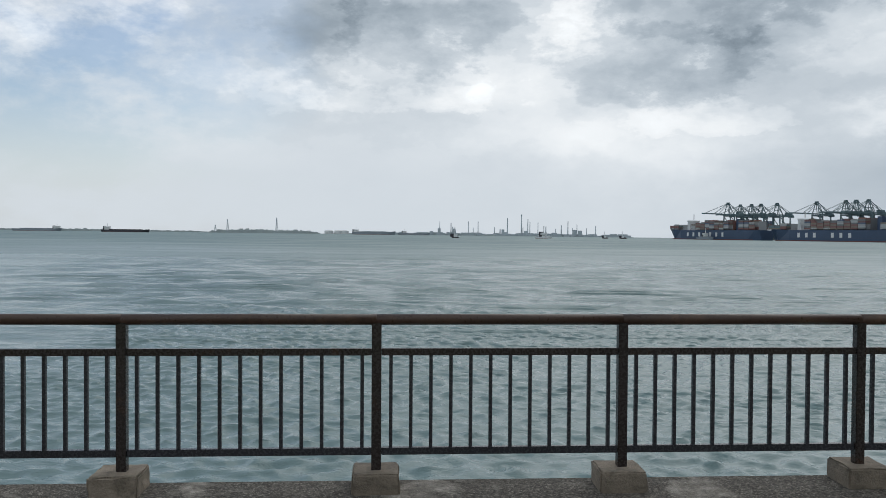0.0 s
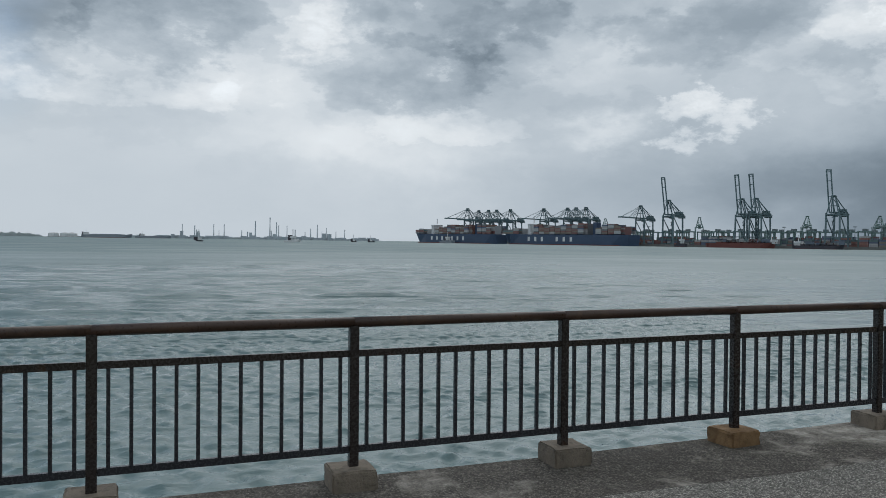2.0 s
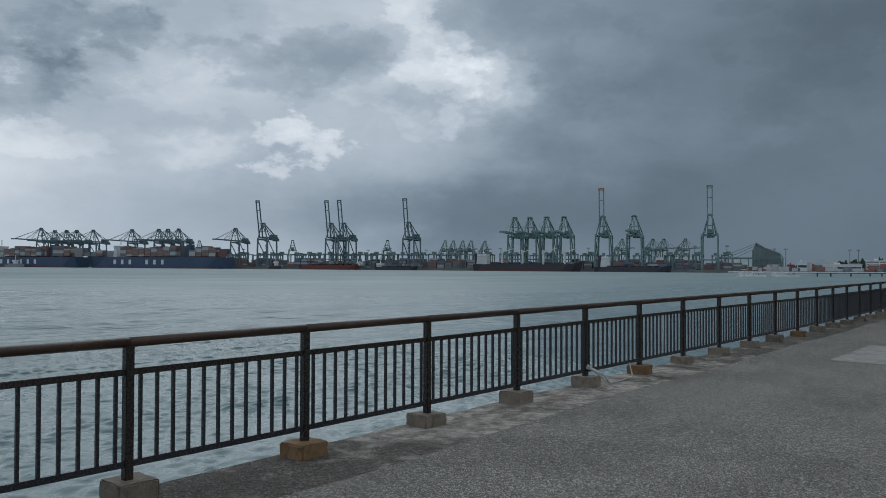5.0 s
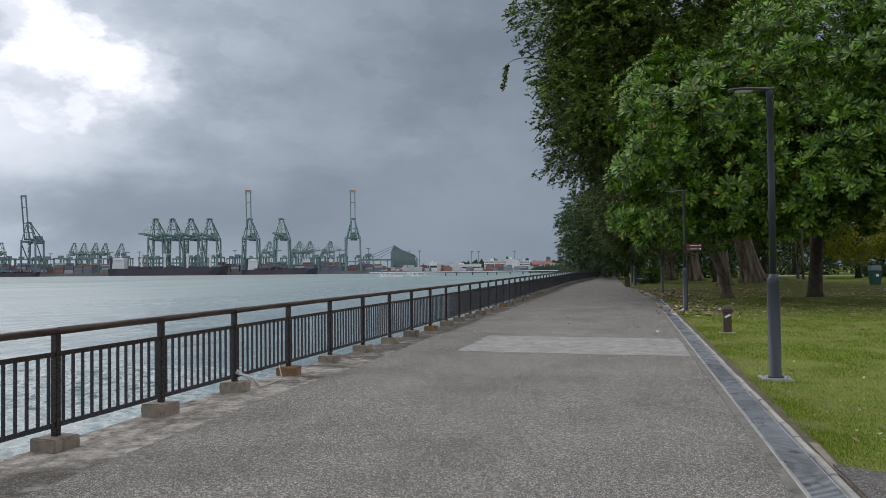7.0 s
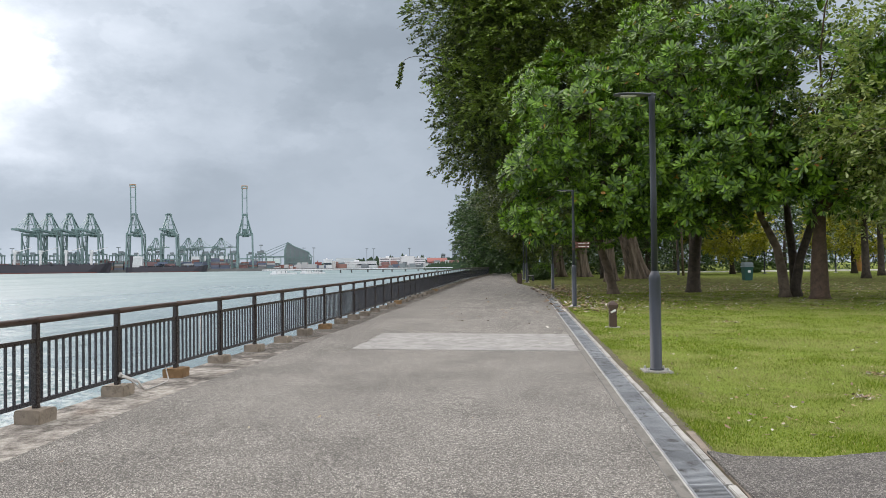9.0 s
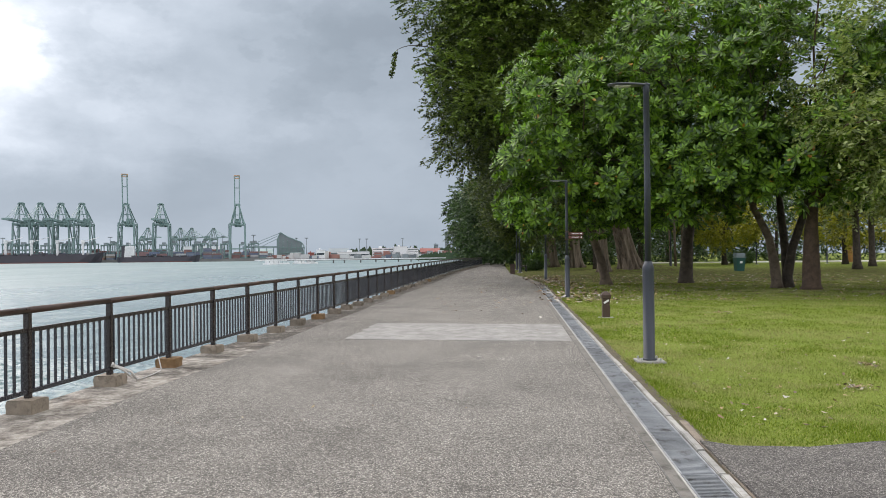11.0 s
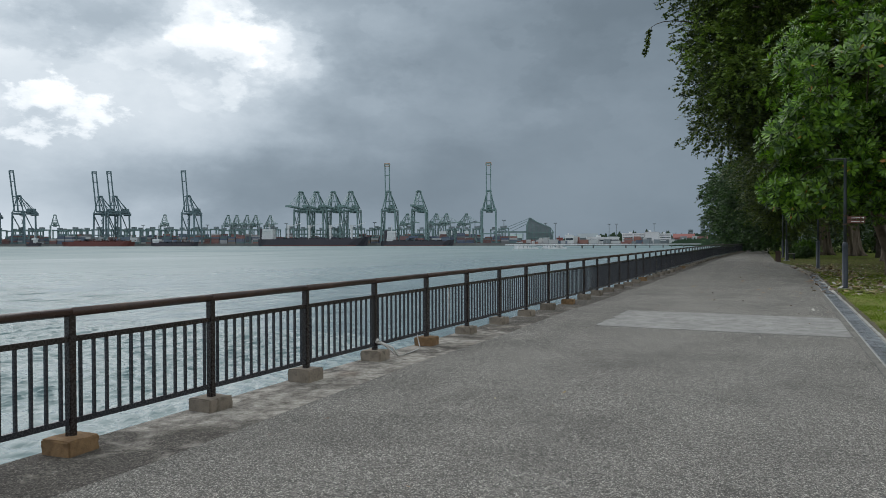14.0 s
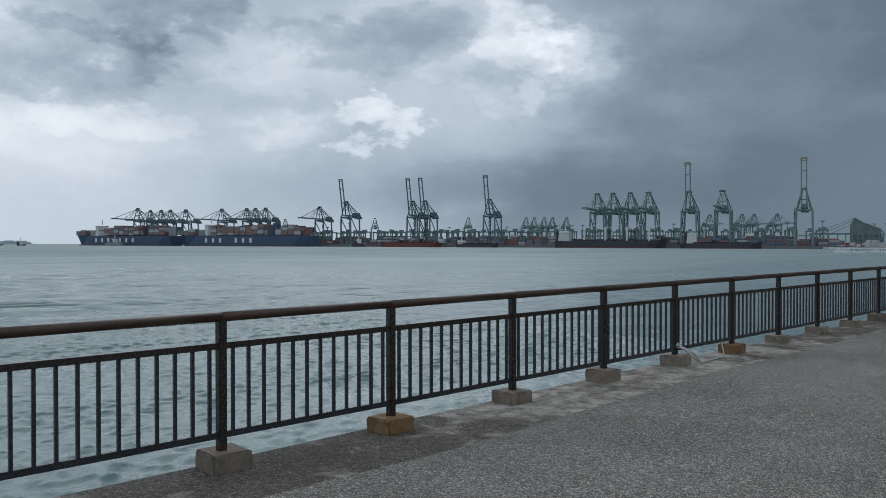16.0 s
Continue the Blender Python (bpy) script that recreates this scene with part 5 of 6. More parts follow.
def on_quay(bearing, off=0.0):
    """Where the line of sight at that bearing meets the quay line, moved off metres towards the water."""
    d = Vector((math.cos(radians(bearing)), math.sin(radians(bearing)), 0))
    o = P0 + QN * off - Vector((0.35, 0.3, 0))
    s = (o.x * QD.y - o.y * QD.x) / (d.x * QD.y - d.y * QD.x)
    return Vector((0.35, 0.3, 0)) + d * s


def at(bearing, dist, z=SEA):
    return Vector((0.35 + dist * math.cos(radians(bearing)), 0.3 + dist * math.sin(radians(bearing)), z))


# land under the port and the shores beyond
b = bmesh.new()
c0, c1 = on_quay(63.0), on_quay(18.0)
ring = [c0, c1, c1 - QN * 700, c0 - QN * 700]
b.faces.new([b.verts.new((p.x, p.y, QUAY_Z)) for p in ring])
r_ = bmesh.ops.extrude_face_region(b, geom=list(b.faces))
for v in r_["geom"]:
    if isinstance(v, bmesh.types.BMVert):
        v.co.z -= 9
bmesh.ops.recalc_face_normals(b, faces=b.faces)
tagged(mesh_ob("quay_far", b, M_QUAY), "long grey concrete container quay across the water", "quay", kind="structure")
b = bmesh.new()
ring = [at(19.0, 1150), at(11.0, 1200), at(2.0, 1250), at(0.5, 2300), at(19.0, 2300)]
b.faces.new([b.verts.new((p.x, p.y, QUAY_Z - 1.0)) for p in ring])
r_ = bmesh.ops.extrude_face_region(b, geom=list(b.faces))
for v in r_["geom"]:
    if isinstance(v, bmesh.types.BMVert):
        v.co.z -= 8
bmesh.ops.recalc_face_normals(b, faces=b.faces)
tagged(mesh_ob("shore_far", b, M_QUAY), "low built-up shore across the water", "shore", kind="structure")


def quay_crane(up, mat, lab, lean=84.0, tip_mat=None):
    """Ship-to-shore crane; local x points to the water."""
    g = empty("quay_crane", pose(0, 0, 0), lab, "crane", "quay cranes")
    for x in (0, -30):
        for y in (-11, 11):
            b = bmesh.new()
            beam(b, (x, y, 0), (x, y * 0.9, 51), 2.1)
            beam(b, (x - 3, y, 0.8), (x + 3, y, 0.8), 1.6)
            part("leg", b, mat, g)
    b = bmesh.new()
    for x in (0, -30):
        beam(b, (x, -11, 14), (x, 11, 14), 1.5)
        beam(b, (x, -10, 49), (x, 10, 49), 2.0)
    for y in (-11, 11):
        beam(b, (0, y, 14), (-30, y, 14), 1.5)
        beam(b, (0, y * 0.9, 48), (-30, y * 0.9, 48), 1.6)
        beam(b, (-1, y, 47), (-29, y * 0.95, 15), 1.2)
    part("portal_frame", b, mat, g)
    b = bmesh.new()
    for y in (-3.4, 3.4):
        beam(b, (5, y, 52), (-46, y, 52), 1.3, 2.4)
    for x in range(-45, 6, 9):
        beam(b, (x, -3.4, 52), (x, 3.4, 52), 1.0)
    cube(b, -46, -30, -6, 6, 50.2, 50.8)
    part("girder", b, mat, g)
    b = bmesh.new()
    for y in (-1, 1):
        beam(b, (1.0, y * 9.0, 50), (-1.5, y * 2.6, 76), 1.4)
        beam(b, (-12, y * 7.5, 51), (-2.5, y * 2.6, 75), 1.1)
        beam(b, (-3, y * 2.6, 75.5), (-29, y * 9.0, 52), 1.1)
        beam(b, (-3, y * 2.2, 75), (-44, y * 4.0, 53), 0.6)
    beam(b, (-1.6, -4.4, 76.2), (-1.6, 4.4, 76.2), 2.2, 1.6)
    cube(b, -4.5, 1.0, -2.4, 2.4, 76.8, 78.2)
    beam(b, (0, -6.0, 62), (0, 6.0, 62), 1.1)
    for y in (-5.9, 5.9):
        beam(b, (-7.5, y, 62), (0, y, 62), 0.9)
    part("apex_frame", b, mat, g)
    tip = Vector((66, 0, 53)) if not up else Vector((5 + 64 * math.cos(radians(lean)), 0, 52 + 64 * math.sin(radians(lean))))
    root = Vector((5, 0, 52))
    b = bmesh.new()
    for y in (-3.2, 3.2):
        beam(b, root + Vector((0, y, 0)), tip + Vector((0, y, 0)), 1.3, 2.2)
    for i in range(9):
        p = root.lerp(tip, i / 8)
        if i in (0, 3, 6, 8) or not up:
            beam(b, p + Vector((0, -3.2, 0)), p + Vector((0, 3.2, 0)), 1.1)
    boom = part("boom", b, mat, g)
    b = bmesh.new()
    if up:  # open end frame
        for dz in (-2.4, 1.2):
            beam(b, tip + Vector((0, -4.0, dz)), tip + Vector((0, 4.0, dz)), 1.0)
        for y in (-3.9, 3.9):
            beam(b, tip + Vector((0, y, -2.6)), tip + Vector((0, y, 1.4)), 0.8)
    else:
        cube(b, tip.x - 1.6, tip.x + 1.6, -4.2, 4.2, tip.z - 1.6, tip.z + 1.0)
    part("boom_tip", b, tip_mat or mat, boom, "orange boom tip" if tip_mat else "")
    for y in (-2.4, 2.4):
        for f in ((0.3, 0.5, 0.92) if not up else (0.3,)):
            b = bmesh.new()
            beam(b, (-1, y, 76), root.lerp(tip, f) + Vector((0, y * 0.5, 1)), 0.5)
            part("stay", b, mat, g)
    b = bmesh.new()
    cube(b, -41, -29, -4.5, 4.5, 53.4, 58)
    cube(b, -45, -41, -2, 2, 53.4, 56)
    cube(b, -47, -40, -5, 5, 46.5, 50.2)
    part("machinery_house", b, mat, g)
    b = bmesh.new()
    cube(b, -12, -7, -2.5, 2.5, 45.5, 49.5)
    beam(b, (-9.5, 0, 49), (-9.5, 0, 52), 1.5)
    part("cabin", b, mat, g)
    for i in range(8):
        z = 3 + i * 6.0
        b = bmesh.new()
        beam(b, (-32, -13, z + 0.6), (-32 + (2.4 if i % 2 else -2.4), -13, z + 6.0), 0.8)
        cube(b, -34.5, -29, -14, -11.5, z, z + 0.8)
        part("stair_flight", b, mat, g)
    return g


lab_dn = "sea-green container quay crane with its boom lowered"
lab_up = "sea-green container quay crane with its boom raised"
down = quay_crane(False, M_CRANE, lab_dn)
raised = quay_crane(True, M_CRANE, lab_up, 84.0, M_TIP)
leaning = quay_crane(True, M_CRANEBLUE, "blue-grey container quay crane with its boom raised", 79.0)
blue = quay_crane(False, M_CRANEBLUE, "blue-grey container quay crane with its boom over a ship")


def crane_pose(bearing, size=1.0):
    p = on_quay(bearing, -8.0)
    return pose(p.x, p.y, QUAY_Z - 0.05, 0, 0, TURN) @ Matrix.Scale(size, 4)


down.matrix_basis = crane_pose(34.58)
for a in (33.48, 32.28, 31.03, 26.1):
    copy_thing(down, crane_pose(a))
raised.matrix_basis = crane_pose(28.3)
copy_thing(raised, crane_pose(21.0))
leaning.matrix_basis = crane_pose(52.7, 0.965)
for a in (47.9, 47.0, 42.3):
    copy_thing(leaning, crane_pose(a, 0.975))
blue.matrix_basis = crane_pose(66.9, 0.925)
for a in (66.1, 65.4, 64.8, 63.8, 61.4, 59.7, 59.1, 58.4, 54.6):
    copy_thing(blue, crane_pose(a, 0.93))
for a, dd in ((50.6, 2150), (43.8, 2050), (39.6, 2050), (39.0, 2050), (38.3, 2050), (37.7, 2050), (36.7, 2050), (26.9, 1900), (24.8, 1900), (24.05, 1900), (22.6, 1900), (57.0, 2300)):
    p = at(a, dd, QUAY_Z - 0.05)
    copy_thing(down, pose(p.x, p.y, p.z, 0, 0, TURN + 30) @ Matrix.Scale(0.92, 4))
b = bmesh.new()
ring = [at(64, 2020), at(20, 1780), at(18, 2500), at(64, 2700)]
b.faces.new([b.verts.new((p.x, p.y, QUAY_Z - 0.05)) for p in ring])
r_ = bmesh.ops.extrude_face_region(b, geom=list(b.faces))
for v in r_["geom"]:
    if isinstance(v, bmesh.types.BMVert):
        v.co.z -= 8
bmesh.ops.recalc_face_normals(b, faces=b.faces)
tagged(mesh_ob("quay_inner", b, M_QUAY), "inner container quay behind the first one", "quay", kind="structure")


# ---------- ships ----------
def hull_mesh(length, beam_w, free, sheer):
    b = bmesh.new()
    st = [(-0.5, 0.78, 0.55), (-0.47, 0.95, 0.8), (-0.4, 1.0, 1.0), (0.3, 1.0, 1.0), (0.4, 0.94, 0.75), (0.46, 0.7, 0.32), (0.5, 0.12, 0.02)]
    rows = []
    for f, deck, wl in st:
        rise = sheer * max(0.0, (f - 0.36) / 0.14)
        h = beam_w / 2
        rows.append([b.verts.new(p) for p in ((f * length - (0.02 * length if f > 0.45 else 0), -h * wl, -1), (f * length, -h * deck, free + rise), (f * length, h * deck, free + rise), (f * length - (0.02 * length if f > 0.45 else 0), h * wl, -1))])
    for a, c in zip(rows, rows[1:]):
        for i in range(3):
            b.faces.new((a[i], c[i], c[i + 1], a[i + 1]))
    b.faces.new(rows[0])
    b.faces.new(rows[-1][::-1])
    bmesh.ops.recalc_face_normals(b, faces=b.faces)
    return b


def house(b, x0, x1, w_, z0, levels, lh=2.9):
    for i in range(levels):
        s = 0.35 * i
        cube(b, x0 + s, x1 - s * 0.4, -w_ / 2 + (0 if i < levels - 1 else -1.5), w_ / 2 + (0 if i < levels - 1 else 1.5), z0 + i * lh, z0 + (i + 1) * lh - 0.35)
        cube(b, x0 + s - 0.3, x1 - s * 0.4 + 0.3, -w_ / 2 - 0.4, w_ / 2 + 0.4, z0 + (i + 1) * lh - 0.35, z0 + (i + 1) * lh)


def place_ship(name, p_stern, p_bow, z=SEA):
    d = p_bow - p_stern
    m = (p_bow + p_stern) / 2
    return Matrix.Translation((m.x, m.y, z)) @ Matrix.Rotation(math.atan2(d.y, d.x), 4, "Z"), d.length


def container_ship(a_bow, a_stern, seed, off, lettered):
    q = random.Random(seed)
    mat_, L = place_ship("", on_quay(a_stern, off), on_quay(a_bow, off))
    g = empty("container_ship", mat_, "navy blue container ship stacked with coloured boxes at the quay", "ship", "container ships")
    wd, free = 48, 19
    part("hull", hull_mesh(L, wd, free, 4), M_HULL, g)
    b = bmesh.new()
    for sx in (1, -1):
        cube(b, -0.46 * L, 0.4 * L, sx * wd * 0.5 - 0.15, sx * wd * 0.5 + 0.15, -0.9, 1.6)
    part("boot_stripe", b, M_HULLRED, g, "red waterline stripe")
    hx = 0.26 * L
    b = bmesh.new()
    house(b, hx - 4, hx + 4, 26, free, 7)
    beam(b, (hx, 0, free + 22), (hx, 0, free + 33), 1.2)
    part("bridge_house", b, M_SHIPWHITE, g, "white bridge house")
    b = bmesh.new()
    cube(b, -0.24 * L - 4, -0.24 * L + 4, -6, 6, free, free + 22)
    part("funnel", b, M_HULL, g)
    x = -0.46 * L
    while x < 0.44 * L:
        if abs(x + 7 - hx) < 17 or abs(x + 7 + 0.24 * L) < 14:
            x += 13.2
            continue
        b = bmesh.new()
        tiers = q.choice((5, 6, 6, 7)) if seed == 1 else q.choice((5, 6, 6, 7, 7))
        if x > 0.3 * L:
            tiers = q.choice((3, 4))
        for row in (-22.5, -12, 10, 20):
            for t in range(max(1, tiers - q.randrange(2))):
                cube(b, x, x + 12.2, row, row + 2.44 * 1.02, free + 1.5 + t * 2.65, free + 1.5 + t * 2.65 + 2.55)
        cube(b, x + 0.3, x + 11.9, -9, 9, free, free + 1.5 + tiers * 2.5)
        tagged(part("deck_cargo", b, M_BOXES, g), kind="stuff")
        x += 13.2
    for c0 in lettered:
        for sx in (1, -1):
            b = bmesh.new()
            xx = (0.5 - c0) * L
            cube(b, xx - 2.7, xx + 2.7, sx * (wd * 0.5 + 0.12) - 0.06, sx * (wd * 0.5 + 0.12) + 0.06, 6.5, 14.5)
            part("marking_bar", b, M_SHIPWHITE, g, "plain white block on the hull")
    return g


marks = (0.28, 0.345, 0.41, 0.53, 0.595, 0.66)
container_ship(70.4, 64.35, 1, 32, marks)
container_ship(64.0, 55.0, 2, 32, (0.27, 0.325, 0.38, 0.5, 0.555, 0.61))


def cargo_ship(name, lab, p0, p1, hull, house_at, free, wd, levels, gear=0, funnel=M_HULLDARK, boxes=0, seed=0, category="ship"):
    m, L = place_ship("", p0, p1)
    q = random.Random(seed)
    g = empty(name, m, lab, category, "ships")
    part("hull", hull_mesh(L, wd, free, free * 0.35), hull, g)
    b = bmesh.new()
    for sx in (1, -1):
        cube(b, -0.45 * L, 0.4 * L, sx * wd * 0.5 - 0.1, sx * wd * 0.5 + 0.1, -0.9, 0.12 * free)
    part("boot_stripe", b, M_HULLRED, g, "red waterline stripe")
    b = bmesh.new()
    hx = house_at * L
    house(b, hx - 0.035 * L - 3, hx + 0.03 * L + 3, wd * 0.5, free, levels)
    beam(b, (hx, 0, free + levels * 2.9), (hx, 0, free + levels * 2.9 + 9), 0.8)
    part("bridge_house", b, M_SHIPWHITE, g, "white bridge house")
    b = bmesh.new()
    cube(b, hx - 0.05 * L - 5, hx - 0.04 * L - 1, -3, 3, free, free + levels * 2.9 + 1)
    part("funnel", b, funnel, g)
    for i in range(7):
        xx = (-0.3 + 0.1 * i) * L
        b = bmesh.new()
        cube(b, xx - 0.035 * L, xx + 0.035 * L, -wd * 0.32, wd * 0.32, free, free + 1.8)
        part("hatch_cover", b, hull, g)
    for i in range(gear):
        xx = (-0.24 + 0.58 * i / max(1, gear - 1)) * L
        b = bmesh.new()
        beam(b, (xx, 0, free), (xx, 0, free + 20), 2.6)
        cube(b, xx - 2, xx + 2, -2, 2, free + 16, free + 20.5)
        beam(b, (xx, 0, free + 18), (xx + 20, 2, free + 24), 0.8)
        part("deck_crane", b, M_SHIPWHITE, g, "white deck crane")
    if boxes:
        b = bmesh.new()
        for i in range(boxes):
            xx = q.uniform(-0.25, 0.38) * L
            cube(b, xx, xx + 12.2, -wd * 0.4, -wd * 0.4 + 2.5, free + 1.8, free + 1.8 + 2.6 * q.choice((1, 1, 2)))
        tagged(part("deck_cargo", b, M_BOXES, g), kind="stuff")
    return g


cargo_ship("bulk_carrier", "black-hulled bulk carrier with white deck cranes at the quay", on_quay(37.4, 26), on_quay(29.7, 26), M_HULLDARK, -0.42, 10, 30, 5, 4, seed=3)
cargo_ship("cargo_ship", "dark red and black coaster with a white bridge house", on_quay(28.8, 26), on_quay(23.5, 26), M_HULLDARK, -0.36, 7, 22, 5, 0, boxes=7, seed=4)
cargo_ship("barge", "rust-red barge loaded with containers at the quay", on_quay(50.0, 20), on_quay(45.7, 20), M_HULLRED, 0.44, 7, 22, 2, 0, boxes=16, seed=5)
cargo_ship("barge", "small dark lighter with a red deckhouse at the quay", on_quay(44.6, 20), on_quay(41.6, 20), M_HULLDARK, -0.4, 5, 14, 2, 0, boxes=6, seed=6)
cargo_ship("tugboat", "white and dark tugboat beside the quay", on_quay(52.2, 30), on_quay(51.4, 30), M_HULLDARK, 0.05, 4, 8, 3, 0, seed=7)
cargo_ship("tugboat", "white and dark tugboat beside the container ship", on_quay(68.8, 72), on_quay(67.8, 70), M_HULLGREY, 0.0, 4.5, 11, 3, 0, seed=8)
cargo_ship("tanker", "dark tanker with a red waterline at anchor far out at sea", at(110.2, 2300), at(107.2, 2260), M_HULLDARK, -0.38, 6, 20, 3, 0, seed=9)
cargo_ship("tanker", "pale grey freighter at anchor far out at sea", at(115.4, 2800), at(112.6, 2700), M_HULLGREY, 0.4, 7, 22, 3, 0, seed=10)
cargo_ship("tanker", "dark laden tanker moored off the refinery", at(93.3, 3000), at(90.2, 2950), M_HULLGREY, -0.42, 10, 26, 3, 0, seed=11)
cargo_ship("tanker", "grey tanker moored off the refinery", at(90.0, 3100), at(87.7, 3080), M_HULLGREY, -0.3, 7, 20, 3, 0, seed=12)
cargo_ship("ferry", "small white ferry on the water", at(80.0, 1080), at(78.9, 1060), M_SHIPWHITE, 0.0, 2.4, 6, 2, 0, seed=13, category="boat")
cargo_ship("motor_boat", "small dark motor boat on the water", at(86.1, 920), at(85.6, 920), M_HULLDARK, -0.1, 1.3, 2.6, 1, 0, seed=14, category="boat")
cargo_ship("motor_boat", "small dark motor boat off the refinery", at(75.3, 1500), at(74.9, 1500), M_HULLDARK, -0.1, 1.8, 3.6, 1, 0, seed=15, category="boat")
cargo_ship("motor_boat", "small dark motor boat near the container ship", at(74.1, 1500), at(73.6, 1500), M_HULLDARK, -0.1, 1.8, 3.6, 1, 0, seed=16, category="boat")

# ---------- yard: container blocks, yard cranes, light masts ----------
q = random.Random(21)
tot = (c1 - c0).length
for row, off in enumerate((-62, -95, -150, -215)):
    b = bmesh.new()
    s = 4.0
    while s < tot - 20:
        if q.random() < 0.86:
            for t in range(q.choice((2, 3, 4, 4, 5, 6))):
                p = c0 + QD * s + QN * off
                r = bmesh.ops.create_cube(b, size=1.0)
                for v in r["verts"]:
                    u = p + QD * (6.1 + v.co.x * 12.0) + QN * (v.co.y * 9.0)
                    v.co = (u.x, u.y, QUAY_Z + 1.3 + t * 2.6 + v.co.z * 2.5)
        s += 13.4
    tagged(mesh_ob("container_yard", b, M_BOXES), "rows of stacked coloured shipping containers on the quay", "containers", kind="stuff")
yc = empty("yard_crane", pose(0, 0, 0), "green yard gantry crane standing over container rows", "crane", "yard cranes")
for x in (-12, 12):
    for y in (-5, 5):
        b = bmesh.new()
        beam(b, (x, y, 0), (x, y, 22), 1.5)
        part("leg", b, M_CRANE, yc)
for y in (-5, 5):
    b = bmesh.new()
    beam(b, (-14, y, 22.5), (14, y, 22.5), 1.6, 2.2)
    part("girder", b, M_CRANE, yc)
for x in (-12, 12):
    for z in (2, 22.4):
        b = bmesh.new()
        beam(b, (x, -5, z), (x, 5, z), 1.3)
        part("cross_beam", b, M_CRANE, yc)
b = bmesh.new()
cube(b, -4, 3, -3, 3, 23.6, 27)
part("trolley", b, M_SHED, yc)
n_ = 0
for row, off in enumerate((-78, -125, -185)):
    s = 10 + 17 * row
    while s < tot - 20:
        p = c0 + QD * s + QN * off
        m = pose(p.x, p.y, QUAY_Z - 0.05, 0, 0, TURN + 0)
        if n_ == 0:
            yc.matrix_basis = m
        else:
            copy_thing(yc, m)
        n_ += 1
        s += q.uniform(26, 58)
mast = empty("light_mast", pose(0, 0, 0), "tall slim grey floodlight mast in the port", "light mast", "light masts")
b = bmesh.new()
turned(b, [(0.9, 0), (0.45, 38)], 8)
part("pole", b, M_SHED, mast)
b = bmesh.new()
cube(b, -2.5, 2.5, -2.5, 2.5, 37.5, 39)
part("lamp_ring", b, M_SHED, mast)
first_ = True
for a, dd in ((54.0, 1750), (45.2, 1700), (41.0, 1650), (35.6, 1500), (29.3, 1420), (23.9, 1350), (22.0, 1350), (19.9, 1300), (16.9, 1500), (16.2, 1500), (12.4, 1600), (11.9, 1600), (9.3, 1600)):
    p = at(a, dd, QUAY_Z - 1.1)
    if first_:
        mast.matrix_basis = Matrix.Translation(p)
        first_ = False
    else:
        copy_thing(mast, Matrix.Translation(p))

# ---------- sheds, bulk terminal, cruise building, jetty ----------
def building(name, lab, cat, a0, a1, dist, h, mat, depth=40, roof=None, bands=0, z=None, ribs=0):
    p0, p1 = at(a0, dist, 0), at(a1, dist, 0)
    d = p1 - p0
    z = QUAY_Z - 1.05 if z is None else z
    m = Matrix.Translation((p0.x, p0.y, z)) @ Matrix.Rotation(math.atan2(d.y, d.x), 4, "Z")
    g = empty(name, m, lab, cat)
    L = d.length
    b = bmesh.new()
    cube(b, 0, L, 0, depth, 0, h)
    part("shell", b, mat, g)
    b = bmesh.new()
    if roof == "pitch":
        v = [b.verts.new(p) for p in ((-1, -1, h), (L + 1, -1, h), (L + 1, depth / 2, h + depth * 0.16), (-1, depth / 2, h + depth * 0.16), (L + 1, depth + 1, h), (-1, depth + 1, h))]
        b.faces.new((v[0], v[1], v[2], v[3]))
        b.faces.new((v[3], v[2], v[4], v[5]))
        b.faces.new((v[0], v[3], v[5]))
        b.faces.new((v[1], v[4], v[2]))
    else:
        cube(b, -0.6, L + 0.6, -0.6, depth + 0.6, h, h + 1.0)
        cube(b, L * 0.3, L * 0.45, depth * 0.3, depth * 0.6, h + 1, h + 3.5)
    part("roof", b, mat if roof != "red" else M_ROOFRED, g)
    for i in range(bands):
        zz_ = h * (i + 0.55) / bands
        n = max(1, int(L / 14))
        for k in range(n):
            b = bmesh.new()
            cube(b, L * (k + 0.06) / n, L * (k + 0.94) / n, -0.12, 0.05, zz_ - 0.13 * h / bands, zz_ + 0.13 * h / bands)
            part("window", b, M_GLASSDARK, g)
    return g


building("warehouse", "grey port warehouse with a pitched roof", "building", 19.6, 18.6, 1330, 9, M_CRANE, 50, "pitch")
building("warehouse", "white low port warehouse", "building", 15.5, 14.9, 1180, 12, M_SHIPWHITE, 40, None, 1)
building("warehouse", "red-walled container warehouse on the shore", "building", 16.1, 15.65, 1180, 8, M_ROOFRED, 40)
building("warehouse", "long pale low warehouse on the shore", "building", 14.0, 11.7, 1230, 9, M_SHIPWHITE, 50, None, 1)
building("warehouse", "grey shed behind the shore", "building", 14.6, 13.2, 1330, 9, M_SHED, 50, "pitch")
building("cruise_terminal", "white cruise terminal wing with long dark window bands", "building", 11.5, 9.95, 1260, 15, M_SHIPWHITE, 60, None, 4)
building("terminal_hall", "plain windowless white hall of the cruise terminal", "building", 9.93, 8.98, 1256, 17, M_SHIPWHITE, 60)
building("cruise_terminal", "white cruise terminal wing with dark window bands", "building", 8.96, 8.15, 1260, 14.5, M_SHIPWHITE, 60, None, 4)
building("warehouse", "low red-roofed building on the shore", "building", 8.0, 6.6, 1300, 9, M_ROOFRED, 40, "pitch")
building("tower_block", "tall pale grey tower block far behind the trees", "building", 6.2, 5.9, 1900, 58, M_SHED, 25, None, 9)
